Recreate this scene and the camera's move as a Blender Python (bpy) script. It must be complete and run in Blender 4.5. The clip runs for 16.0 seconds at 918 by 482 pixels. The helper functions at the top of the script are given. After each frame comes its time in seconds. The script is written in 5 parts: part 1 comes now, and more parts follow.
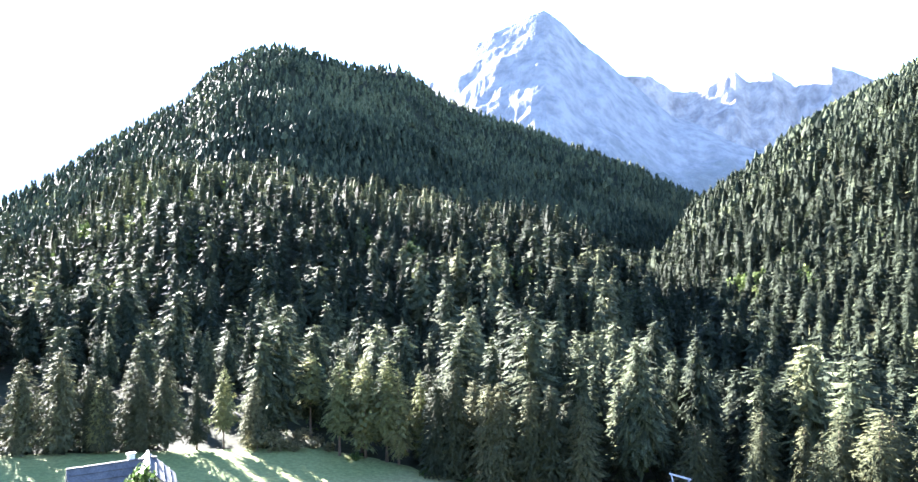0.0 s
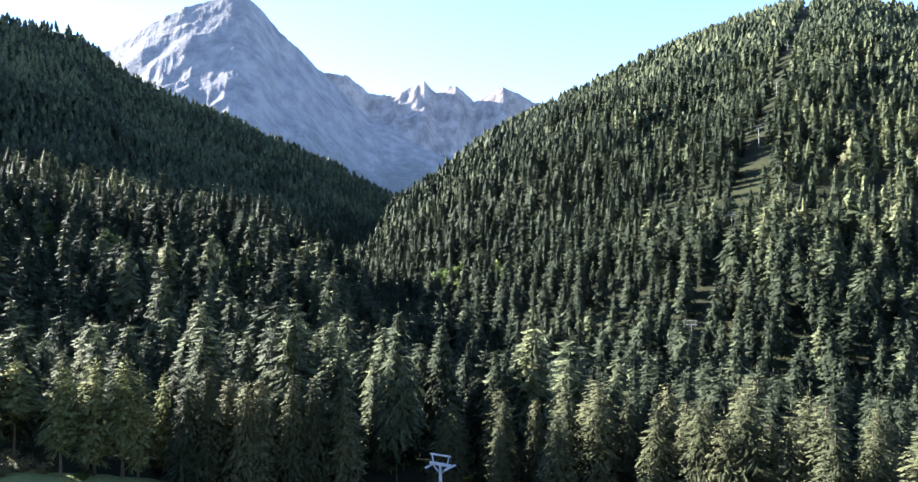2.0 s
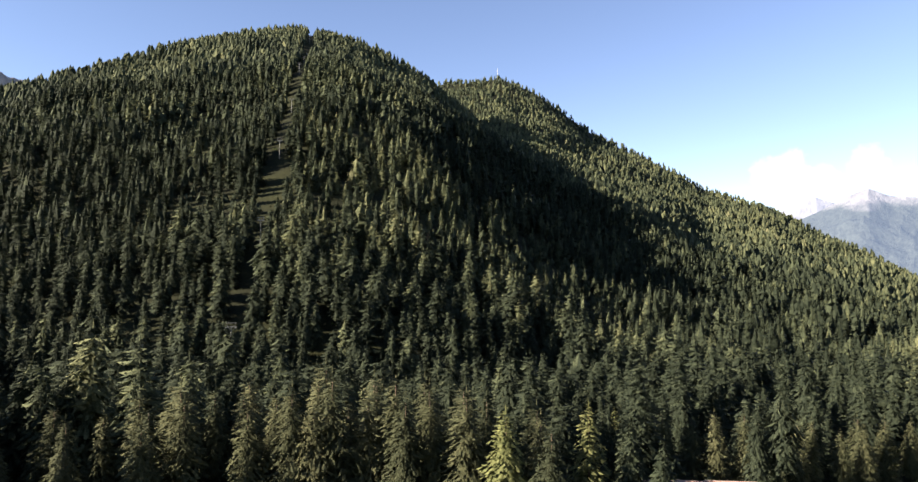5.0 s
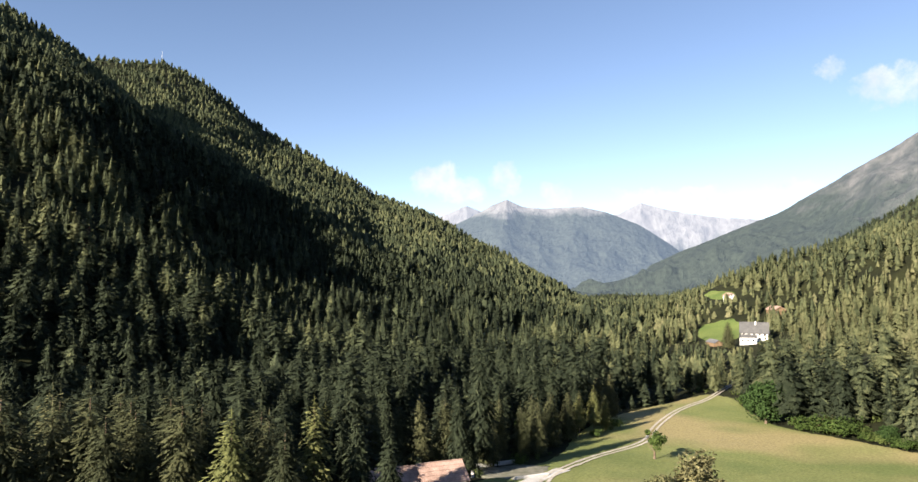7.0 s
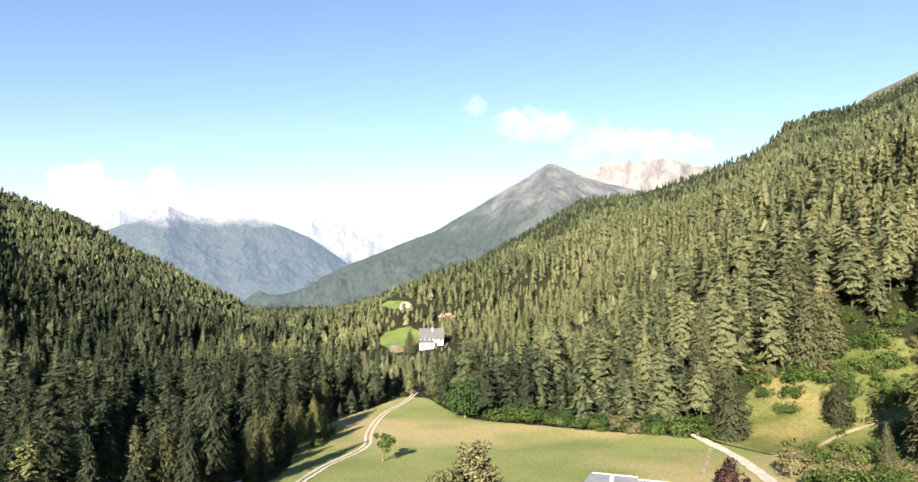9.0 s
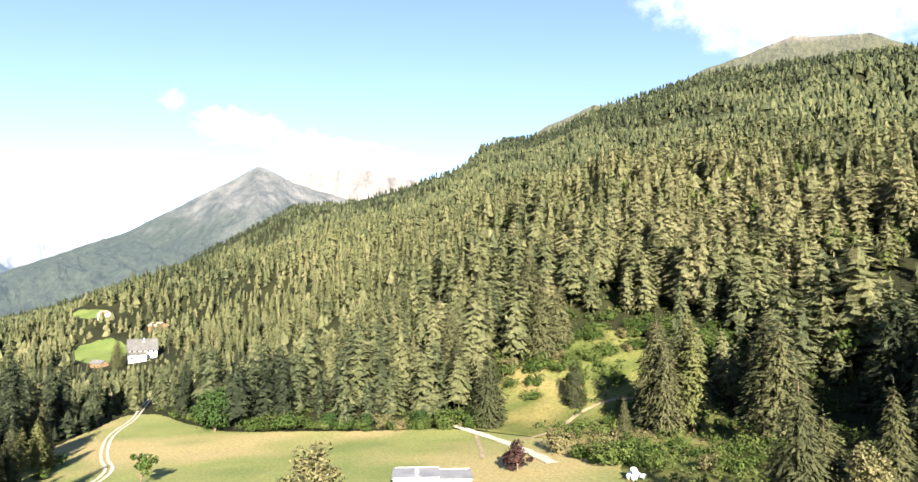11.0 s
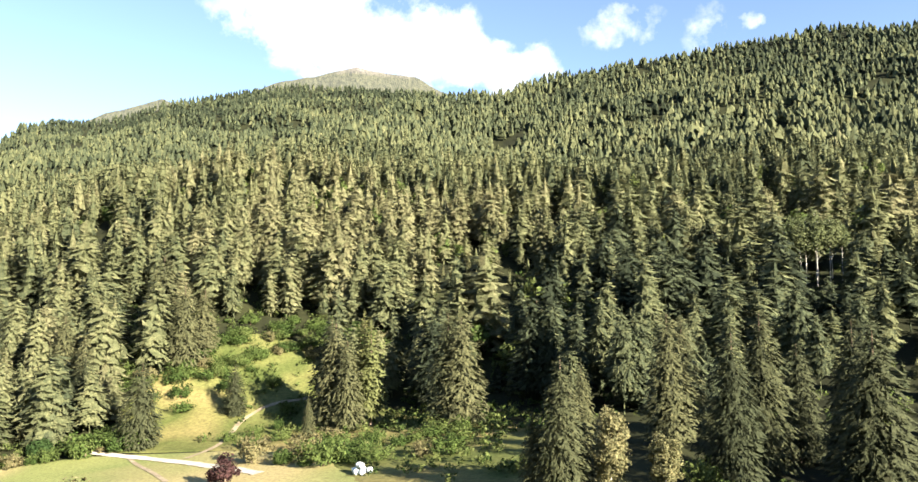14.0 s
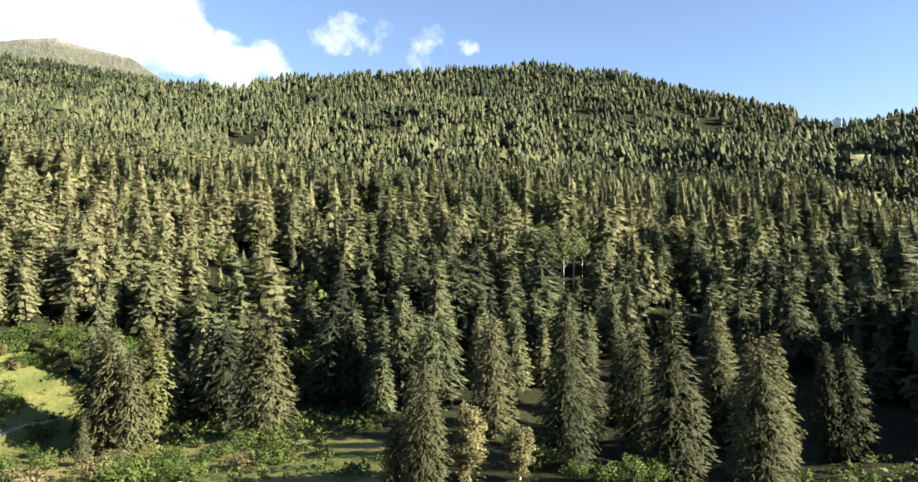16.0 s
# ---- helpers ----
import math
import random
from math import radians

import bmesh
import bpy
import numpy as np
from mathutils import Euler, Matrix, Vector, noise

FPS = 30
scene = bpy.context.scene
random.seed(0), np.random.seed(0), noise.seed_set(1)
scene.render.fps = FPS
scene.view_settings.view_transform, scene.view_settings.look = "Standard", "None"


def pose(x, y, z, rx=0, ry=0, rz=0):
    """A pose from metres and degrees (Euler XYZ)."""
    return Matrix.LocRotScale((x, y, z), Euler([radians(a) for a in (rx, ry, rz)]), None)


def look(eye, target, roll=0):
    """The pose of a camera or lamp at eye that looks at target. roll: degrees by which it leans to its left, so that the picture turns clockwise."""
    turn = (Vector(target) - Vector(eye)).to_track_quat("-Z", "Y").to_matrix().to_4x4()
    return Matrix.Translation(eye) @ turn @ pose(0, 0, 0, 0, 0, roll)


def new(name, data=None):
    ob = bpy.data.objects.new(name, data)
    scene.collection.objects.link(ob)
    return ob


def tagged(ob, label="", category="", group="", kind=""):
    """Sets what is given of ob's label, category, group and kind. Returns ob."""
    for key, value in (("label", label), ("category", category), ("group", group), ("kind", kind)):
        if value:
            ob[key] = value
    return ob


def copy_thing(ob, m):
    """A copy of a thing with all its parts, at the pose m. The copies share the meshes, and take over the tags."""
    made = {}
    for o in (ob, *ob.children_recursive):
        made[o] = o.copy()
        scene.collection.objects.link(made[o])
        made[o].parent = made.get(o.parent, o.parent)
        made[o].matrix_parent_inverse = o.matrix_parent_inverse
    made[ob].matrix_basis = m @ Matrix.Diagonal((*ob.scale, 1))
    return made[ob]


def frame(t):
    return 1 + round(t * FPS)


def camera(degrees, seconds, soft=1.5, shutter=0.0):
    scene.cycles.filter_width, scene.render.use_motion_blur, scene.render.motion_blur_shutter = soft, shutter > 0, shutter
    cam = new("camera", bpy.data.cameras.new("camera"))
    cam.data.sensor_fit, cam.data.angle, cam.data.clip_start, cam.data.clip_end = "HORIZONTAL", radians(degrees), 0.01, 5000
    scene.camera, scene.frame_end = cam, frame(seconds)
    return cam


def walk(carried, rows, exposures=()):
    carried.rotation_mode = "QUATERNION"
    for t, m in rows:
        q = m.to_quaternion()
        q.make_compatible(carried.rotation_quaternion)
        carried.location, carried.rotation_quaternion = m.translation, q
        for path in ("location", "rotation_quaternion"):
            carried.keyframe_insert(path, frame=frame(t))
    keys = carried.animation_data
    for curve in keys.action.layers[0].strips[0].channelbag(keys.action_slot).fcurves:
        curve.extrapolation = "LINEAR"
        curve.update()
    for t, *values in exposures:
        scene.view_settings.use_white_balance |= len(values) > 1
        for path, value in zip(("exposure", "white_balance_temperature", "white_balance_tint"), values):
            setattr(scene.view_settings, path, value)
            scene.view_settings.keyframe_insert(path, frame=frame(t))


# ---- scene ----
# the camera's way: seconds, place, yaw, pitch, roll
cam = camera(67.85, 16.0)
ROWS = [
    (0.0, 0.00, -0.00, 60.00, 9.82, 2.56, 0.65),
    (0.5, -3.30, -0.17, 59.86, 4.12, 2.61, 0.48),
    (1.0, -6.63, -0.24, 59.75, -2.67, 2.61, 0.34),
    (1.5, -10.06, -0.06, 59.58, -8.73, 1.91, 0.23),
    (2.0, -13.46, 0.49, 59.55, -15.66, 1.92, 0.15),
    (2.5, -16.62, 1.42, 59.46, -21.83, 1.99, 0.08),
    (3.0, -19.53, 2.74, 59.34, -29.01, 2.08, 0.03),
    (3.5, -22.50, 4.27, 59.18, -35.27, 2.17, -0.02),
    (4.0, -25.42, 5.95, 59.01, -42.49, 2.26, -0.05),
    (6.5, -27.76, 15.77, 57.10, -75.76, 2.26, 0.31),
    (7.0, -27.03, 20.34, 56.44, -83.10, 2.32, 0.32),
    (7.5, -26.05, 24.97, 55.82, -89.56, 2.37, 0.31),
    (8.0, -24.69, 29.60, 55.26, -96.90, 2.49, 0.29),
    (8.5, -22.93, 34.37, 54.79, -103.19, 2.85, 0.26),
    (9.0, -20.90, 39.09, 54.33, -110.51, 3.25, 0.22),
    (11.5, -2.52, 61.68, 51.66, -141.16, 3.81, 0.30),
    (12.0, 3.13, 64.67, 51.25, -147.63, 3.90, 0.27),
    (12.5, 8.78, 67.32, 50.86, -153.28, 3.96, 0.23),
    (13.0, 14.58, 69.50, 50.55, -159.59, 4.05, 0.21),
    (13.5, 20.51, 71.20, 50.29, -164.92, 4.12, 0.21),
    (14.0, 26.40, 72.40, 50.06, -170.90, 4.23, 0.21),
    (14.5, 32.31, 73.28, 49.93, -176.29, 4.30, 0.21),
    (15.0, 38.36, 73.70, 49.84, -182.34, 4.37, 0.23),
    (15.5, 44.68, 73.64, 49.76, -187.72, 4.43, 0.23),
    (16.0, 51.28, 73.28, 49.68, -193.87, 4.52, 0.24),
]
EXPOSURES = [(0.0, 4.6, 5500, 19), (1.0, 4.2, 5450, 18), (2.0, 3.5, 5550, 17), (3.0, 3.05, 6000, 22), (4.0, 2.65, 6500, 24), (6.5, 1.85, 6500, 15), (7.0, 1.85, 6500, 15), (8.0, 2.1, 6500, 14), (9.0, 2.2, 6500, 13), (11.5, 2.6, 6500, 13), (13.5, 2.75, 6500, 13), (16.0, 2.55, 6500, 12)]
walk(cam, [(t, pose(x, y, z, 90 + pitch, roll, yaw)) for t, x, y, z, yaw, pitch, roll in ROWS], EXPOSURES)

# ---- light: sun low behind the western ridge, clear sky with some cumulus ----
SUN_BEARING, SUN_HEIGHT = 307.0, 23.5


def towards(bearing, height):
    b, h = radians(bearing), radians(height)
    return Vector((math.sin(b) * math.cos(h), math.cos(b) * math.cos(h), math.sin(h)))


def math_node(nt, op, a, b=None, c=None, clamp=False):
    n = nt.nodes.new("ShaderNodeMath")
    n.operation, n.use_clamp = op, clamp
    for i, v in enumerate((a, b, c)):
        if v is None:
            continue
        if isinstance(v, (int, float)):
            n.inputs[i].default_value = v
        else:
            nt.links.new(v, n.inputs[i])
    return n.outputs[0]


def noise_node(nt, vector, scale, detail=4.0, rough=0.55, out="Fac"):
    n = nt.nodes.new("ShaderNodeTexNoise")
    n.inputs["Scale"].default_value, n.inputs["Detail"].default_value, n.inputs["Roughness"].default_value = scale, detail, rough
    if vector is not None:
        nt.links.new(vector, n.inputs["Vector"])
    return n.outputs[out]


def ramp_node(nt, fac, stops):
    n = nt.nodes.new("ShaderNodeValToRGB")
    while len(n.color_ramp.elements) < len(stops):
        n.color_ramp.elements.new(0.5)
    for e, (p, c) in zip(n.color_ramp.elements, stops):
        e.position, e.color = p, (*c, 1.0) if len(c) == 3 else c
    nt.links.new(fac, n.inputs[0])
    return n.outputs[0]


def mix_node(nt, fac, a, b, kind="MIX"):
    n = nt.nodes.new("ShaderNodeMix")
    n.data_type, n.blend_type = "RGBA", kind
    for socket, v in ((n.inputs[0], fac), (n.inputs[6], a), (n.inputs[7], b)):
        if isinstance(v, (int, float)):
            socket.default_value = v
        elif isinstance(v, tuple):
            socket.default_value = (*v, 1.0)
        else:
            nt.links.new(v, socket)
    return n.outputs[2]


def build_world():
    world = bpy.data.worlds.new("sky")
    scene.world = world
    world.use_nodes = True
    nt = world.node_tree
    nt.nodes.clear()
    sky = nt.nodes.new("ShaderNodeTexSky")
    sky.sky_type, sky.sun_disc = "NISHITA", False
    sky.sun_elevation, sky.sun_rotation = radians(SUN_HEIGHT), radians(SUN_BEARING)
    sky.altitude, sky.air_density, sky.dust_density, sky.ozone_density = 2600, 1.0, 0.04, 0.75
    # cumulus: soft banks at (bearing, height, half width, half height), broken up by noise
    coord = nt.nodes.new("ShaderNodeTexCoord").outputs["Generated"]
    banks = [(81.5, 7.2, 2.6, 1.7, 1), (83.5, 6.4, 2.4, 1.4, 1), (87, 7.4, 1.6, 1.6, 1), (91.5, 6.3, 1.6, 1.1, 0.8), (98, 5.6, 3.0, 1.3, 0.8), (102.5, 5.4, 3.4, 1.4, 0.8), (108, 5.3, 3.6, 1.3, 0.75),
             (112, 14.4, 1.4, 1.2, 0.7), (117, 12.6, 4.5, 1.7, 0.8), (123, 11.3, 4.5, 1.9, 0.8), (128, 10.6, 3.5, 1.4, 0.7),
             (154, 23.5, 5.0, 4.0, 1), (160, 21.0, 6.0, 4.5, 1), (168, 20.0, 6.5, 4.0, 1), (175, 18.4, 5.5, 2.6, 1), (184.5, 21.2, 3.4, 2.0, 0.62), (191.5, 20.2, 2.2, 1.8, 0.4), (194.5, 20.6, 1.0, 0.8, 0.5), (318, 14, 5, 3, 1)]
    turb = nt.nodes.new("ShaderNodeVectorMath")
    turb.operation = "SCALE"
    warp = nt.nodes.new("ShaderNodeVectorMath")
    warp.operation = "SUBTRACT"
    nt.links.new(noise_node(nt, coord, 22.0, 6.0, 0.6, "Color"), warp.inputs[0])
    warp.inputs[1].default_value = (0.5, 0.5, 0.5)
    nt.links.new(warp.outputs[0], turb.inputs[0])
    turb.inputs["Scale"].default_value = 0.055
    bent = nt.nodes.new("ShaderNodeVectorMath")
    bent.operation = "ADD"
    nt.links.new(coord, bent.inputs[0])
    nt.links.new(turb.outputs[0], bent.inputs[1])
    sep = nt.nodes.new("ShaderNodeSeparateXYZ")
    nt.links.new(bent.outputs[0], sep.inputs[0])
    total = None
    for bearing, height, wide, tall, thick in banks:
        c = towards(bearing, height)
        side = nt.nodes.new("ShaderNodeVectorMath")
        side.operation = "DOT_PRODUCT"
        nt.links.new(bent.outputs[0], side.inputs[0])
        side.inputs[1].default_value = (math.cos(radians(bearing)), -math.sin(radians(bearing)), 0)
        front = nt.nodes.new("ShaderNodeVectorMath")
        front.operation = "DOT_PRODUCT"
        nt.links.new(bent.outputs[0], front.inputs[0])
        front.inputs[1].default_value = c
        a = math_node(nt, "DIVIDE", side.outputs["Value"], math.sin(radians(wide)))
        b = math_node(nt, "DIVIDE", math_node(nt, "SUBTRACT", sep.outputs[2], c.z), math.sin(radians(tall)))
        q = math_node(nt, "SUBTRACT", 1.0, math_node(nt, "ADD", math_node(nt, "MULTIPLY", a, a), math_node(nt, "MULTIPLY", b, b)), clamp=True)
        q = math_node(nt, "MULTIPLY", q, math_node(nt, "MULTIPLY", thick, math_node(nt, "GREATER_THAN", front.outputs["Value"], 0.0)))
        total = q if total is None else math_node(nt, "ADD", total, q)
    grain = math_node(nt, "SUBTRACT", noise_node(nt, coord, 26.0, 8.0, 0.62), 0.5)
    body = math_node(nt, "MULTIPLY", total, 3.0, clamp=True)
    fac = math_node(nt, "SUBTRACT", math_node(nt, "ADD", math_node(nt, "MULTIPLY", total, 0.85), math_node(nt, "MULTIPLY", grain, 2.0)), 0.14)
    fac = math_node(nt, "MULTIPLY", math_node(nt, "MULTIPLY", fac, 1.35, clamp=True), body)
    fac = math_node(nt, "MULTIPLY", fac, 0.75)
    soft = noise_node(nt, coord, 18.0, 5.0, 0.6)
    white = ramp_node(nt, soft, [(0.3, (4.4, 4.7, 5.1)), (0.65, (6.4, 6.4, 6.4))])
    col = mix_node(nt, fac, sky.outputs[0], white)
    bg = nt.nodes.new("ShaderNodeBackground")
    nt.links.new(col, bg.inputs[0])
    bg.inputs[1].default_value = 0.053
    out = nt.nodes.new("ShaderNodeOutputWorld")
    nt.links.new(bg.outputs[0], out.inputs[0])


build_world()
sun_lamp = bpy.data.lights.new("sun", "SUN")
sun_lamp.energy, sun_lamp.angle, sun_lamp.color = 5.0, radians(0.53), (1.0, 0.90, 0.72)
sun = new("sun", sun_lamp)
sun.matrix_world = look(towards(SUN_BEARING, SUN_HEIGHT) * 100, (0, 0, 0))

# ---- materials ----
MAT = {}


def material(name, rough=0.8, spec=0.25):
    """A new node material: its tree, its shader node and its place in the world as a vector."""
    m = bpy.data.materials.new(name)
    m.use_nodes = True
    MAT[name] = m
    nt = m.node_tree
    bsdf = nt.nodes["Principled BSDF"]
    bsdf.inputs["Roughness"].default_value, bsdf.inputs["Specular IOR Level"].default_value = rough, spec
    place = nt.nodes.new("ShaderNodeNewGeometry").outputs["Position"]
    return nt, bsdf, place


def bump(nt, bsdf, value, strength, distance):
    n = nt.nodes.new("ShaderNodeBump")
    n.inputs["Strength"].default_value, n.inputs["Distance"].default_value = strength, distance
    nt.links.new(value, n.inputs["Height"])
    nt.links.new(n.outputs[0], bsdf.inputs["Normal"])


def two_scale(name, dark, light, scale, fine, rough=0.8, spec=0.25, relief=0.3, depth=0.02, third=None):
    nt, bsdf, place = material(name, rough, spec)
    big = noise_node(nt, place, scale, 3.0, 0.5)
    small = noise_node(nt, place, fine, 5.0, 0.65)
    base = ramp_node(nt, big, [(0.35, dark), (0.65, light)])
    if third:
        base = mix_node(nt, ramp_node(nt, noise_node(nt, place, scale * 0.37, 2.0), [(0.50, (0, 0, 0)), (0.63, (1, 1, 1))]), base, third)
    shade = ramp_node(nt, small, [(0.25, (0.55, 0.55, 0.55)), (0.75, (1.35, 1.35, 1.35))])
    nt.links.new(mix_node(nt, 1.0, base, shade, "MULTIPLY"), bsdf.inputs["Base Color"])
    bump(nt, bsdf, small, relief, depth)
    return MAT[name]


def foliage(name, colours, by_attribute, clump=0.6, grain=1.8, lace=0.0, thin_part=0.3):
    """Needles or leaves: colours run from the darkest to the most yellow tree, taken by the tree's own chance, or by
    its tint if by_attribute.
    """
    nt, bsdf, place = material(name, 0.8, 0.08)
    if by_attribute:
        n = nt.nodes.new("ShaderNodeAttribute")
        n.attribute_name = "tint"
        chance = n.outputs["Fac"]
    else:
        chance = nt.nodes.new("ShaderNodeObjectInfo").outputs["Random"]
    base = ramp_node(nt, chance, [(i / (len(colours) - 1), c) for i, c in enumerate(colours)])
    twig = noise_node(nt, place, clump, 4.0, 0.7)
    shade = ramp_node(nt, twig, [(0.3, (0.7, 0.74, 0.7)), (0.7, (1.3, 1.26, 1.24))])
    colour = mix_node(nt, 1.0, base, shade, "MULTIPLY")
    fine = noise_node(nt, place, grain, 3.0, 0.7)
    colour = mix_node(nt, 1.0, colour, ramp_node(nt, fine, [(0.32, (0.55, 0.6, 0.6)), (0.68, (1.4, 1.36, 1.32))]), "MULTIPLY")
    nt.links.new(colour, bsdf.inputs["Base Color"])
    bump(nt, bsdf, fine, 0.5, 0.8 / grain)
    thin = nt.nodes.new("ShaderNodeBsdfTranslucent")
    nt.links.new(colour, thin.inputs[0])
    both = nt.nodes.new("ShaderNodeMixShader")
    both.inputs[0].default_value = thin_part
    nt.links.new(bsdf.outputs[0], both.inputs[1])
    nt.links.new(thin.outputs[0], both.inputs[2])
    last = both.outputs[0]
    if lace:
        # gaps between the twigs of a spray
        clear = nt.nodes.new("ShaderNodeBsdfTransparent")
        pick = nt.nodes.new("ShaderNodeMixShader")
        nt.links.new(math_node(nt, "GREATER_THAN", noise_node(nt, place, lace, 2.0, 0.65), 0.565), pick.inputs[0])
        nt.links.new(last, pick.inputs[1])
        nt.links.new(clear.outputs[0], pick.inputs[2])
        last = pick.outputs[0]
    nt.links.new(last, nt.nodes["Material Output"].inputs[0])


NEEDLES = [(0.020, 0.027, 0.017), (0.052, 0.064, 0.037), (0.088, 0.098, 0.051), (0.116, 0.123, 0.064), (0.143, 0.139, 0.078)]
foliage("spruce_needles", [(0.028, 0.034, 0.019), (0.057, 0.062, 0.032), (0.089, 0.091, 0.047)], False, 0.6, lace=2.6, thin_part=0.15)
foliage("near_needles", NEEDLES, True, 0.4, lace=2.4, thin_part=0.2)
foliage("larch_needles", [(0.095, 0.11, 0.045), (0.12, 0.13, 0.054), (0.145, 0.145, 0.062)], False)
foliage("forest_needles", NEEDLES, True, 0.25, thin_part=0.25)
foliage("broad_leaves", [(0.04, 0.068, 0.019), (0.066, 0.10, 0.028), (0.10, 0.13, 0.042)], False, 0.9)
foliage("grove_leaves", [(0.080, 0.100, 0.045), (0.105, 0.122, 0.060)], False, 0.9)
foliage("dark_leaves", [(0.035, 0.065, 0.022), (0.045, 0.08, 0.026)], False, 0.9)
foliage("thicket_leaves", [(0.042, 0.07, 0.02), (0.072, 0.10, 0.03), (0.105, 0.125, 0.044)], True, 0.7)
# inner twigs of the single spruces; the crown's inner shade is in this dark colour
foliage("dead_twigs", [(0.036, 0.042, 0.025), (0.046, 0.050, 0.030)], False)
foliage("birch_leaves", [(0.15, 0.15, 0.075), (0.18, 0.17, 0.09)], False, 0.9)
foliage("dry_leaves", [(0.13, 0.125, 0.062), (0.16, 0.145, 0.075)], False, 0.9)
foliage("copper_leaves", [(0.055, 0.030, 0.032), (0.065, 0.035, 0.035)], False, 0.9)
two_scale("bark", (0.09, 0.065, 0.045), (0.17, 0.13, 0.095), 0.9, 6.0, 0.9, 0.15, 0.8, 0.05)
two_scale("birch_bark", (0.34, 0.32, 0.28), (0.5, 0.48, 0.43), 0.7, 5.0, 0.8, 0.2, 0.4, 0.02)
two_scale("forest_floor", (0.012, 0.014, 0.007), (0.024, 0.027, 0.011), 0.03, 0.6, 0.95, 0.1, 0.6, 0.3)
two_scale("grass", (0.125, 0.155, 0.050), (0.185, 0.20, 0.070), 0.035, 1.3, 0.9, 0.15, 0.5, 0.12, third=(0.275, 0.232, 0.11))
two_scale("rough_grass", (0.060, 0.078, 0.021), (0.12, 0.125, 0.042), 0.06, 0.9, 0.95, 0.1, 0.8, 0.25, third=(0.19, 0.16, 0.065))
two_scale("field", (0.085, 0.125, 0.035), (0.13, 0.165, 0.05), 0.03, 0.8, 0.95, 0.1, 0.5, 0.15)
two_scale("gravel", (0.38, 0.34, 0.28), (0.50, 0.46, 0.39), 0.3, 9.0, 0.95, 0.2, 0.5, 0.03)
two_scale("earth", (0.20, 0.165, 0.11), (0.30, 0.25, 0.17), 0.4, 5.0, 0.95, 0.1, 0.5, 0.04)
two_scale("yard", (0.13, 0.135, 0.10), (0.22, 0.21, 0.17), 0.35, 3.0, 0.95, 0.1, 0.5, 0.05)
two_scale("concrete", (0.42, 0.41, 0.39), (0.52, 0.51, 0.49), 0.4, 7.0, 0.9, 0.2, 0.3, 0.01)
two_scale("plaster", (0.74, 0.73, 0.70), (0.82, 0.81, 0.78), 0.3, 6.0, 0.85, 0.2, 0.15, 0.01)
two_scale("roof_tile", (0.28, 0.19, 0.155), (0.40, 0.28, 0.235), 0.5, 4.0, 0.85, 0.2, 0.3, 0.02)
two_scale("roof_slate", (0.10, 0.10, 0.105), (0.16, 0.16, 0.165), 0.5, 4.0, 0.6, 0.4, 0.3, 0.02)
two_scale("roof_grey", (0.075, 0.076, 0.078), (0.11, 0.11, 0.11), 0.5, 4.0, 0.8, 0.3, 0.3, 0.02)
two_scale("roof_metal", (0.15, 0.152, 0.165), (0.21, 0.212, 0.225), 0.3, 3.0, 0.45, 0.5, 0.1, 0.01)
two_scale("timber", (0.13, 0.085, 0.05), (0.22, 0.15, 0.09), 0.8, 8.0, 0.8, 0.2, 0.4, 0.01)
two_scale("steel", (0.42, 0.43, 0.44), (0.55, 0.56, 0.57), 0.8, 6.0, 0.5, 0.5, 0.1, 0.005)
two_scale("weathered_steel", (0.10, 0.11, 0.10), (0.16, 0.17, 0.16), 0.8, 6.0, 0.6, 0.4, 0.1, 0.005)
two_scale("dark_glass", (0.02, 0.025, 0.03), (0.03, 0.035, 0.04), 0.5, 3.0, 0.08, 0.5, 0.02, 0.002)
two_scale("bale_film", (0.66, 0.72, 0.74), (0.76, 0.82, 0.84), 1.2, 6.0, 0.35, 0.5, 0.3, 0.02)


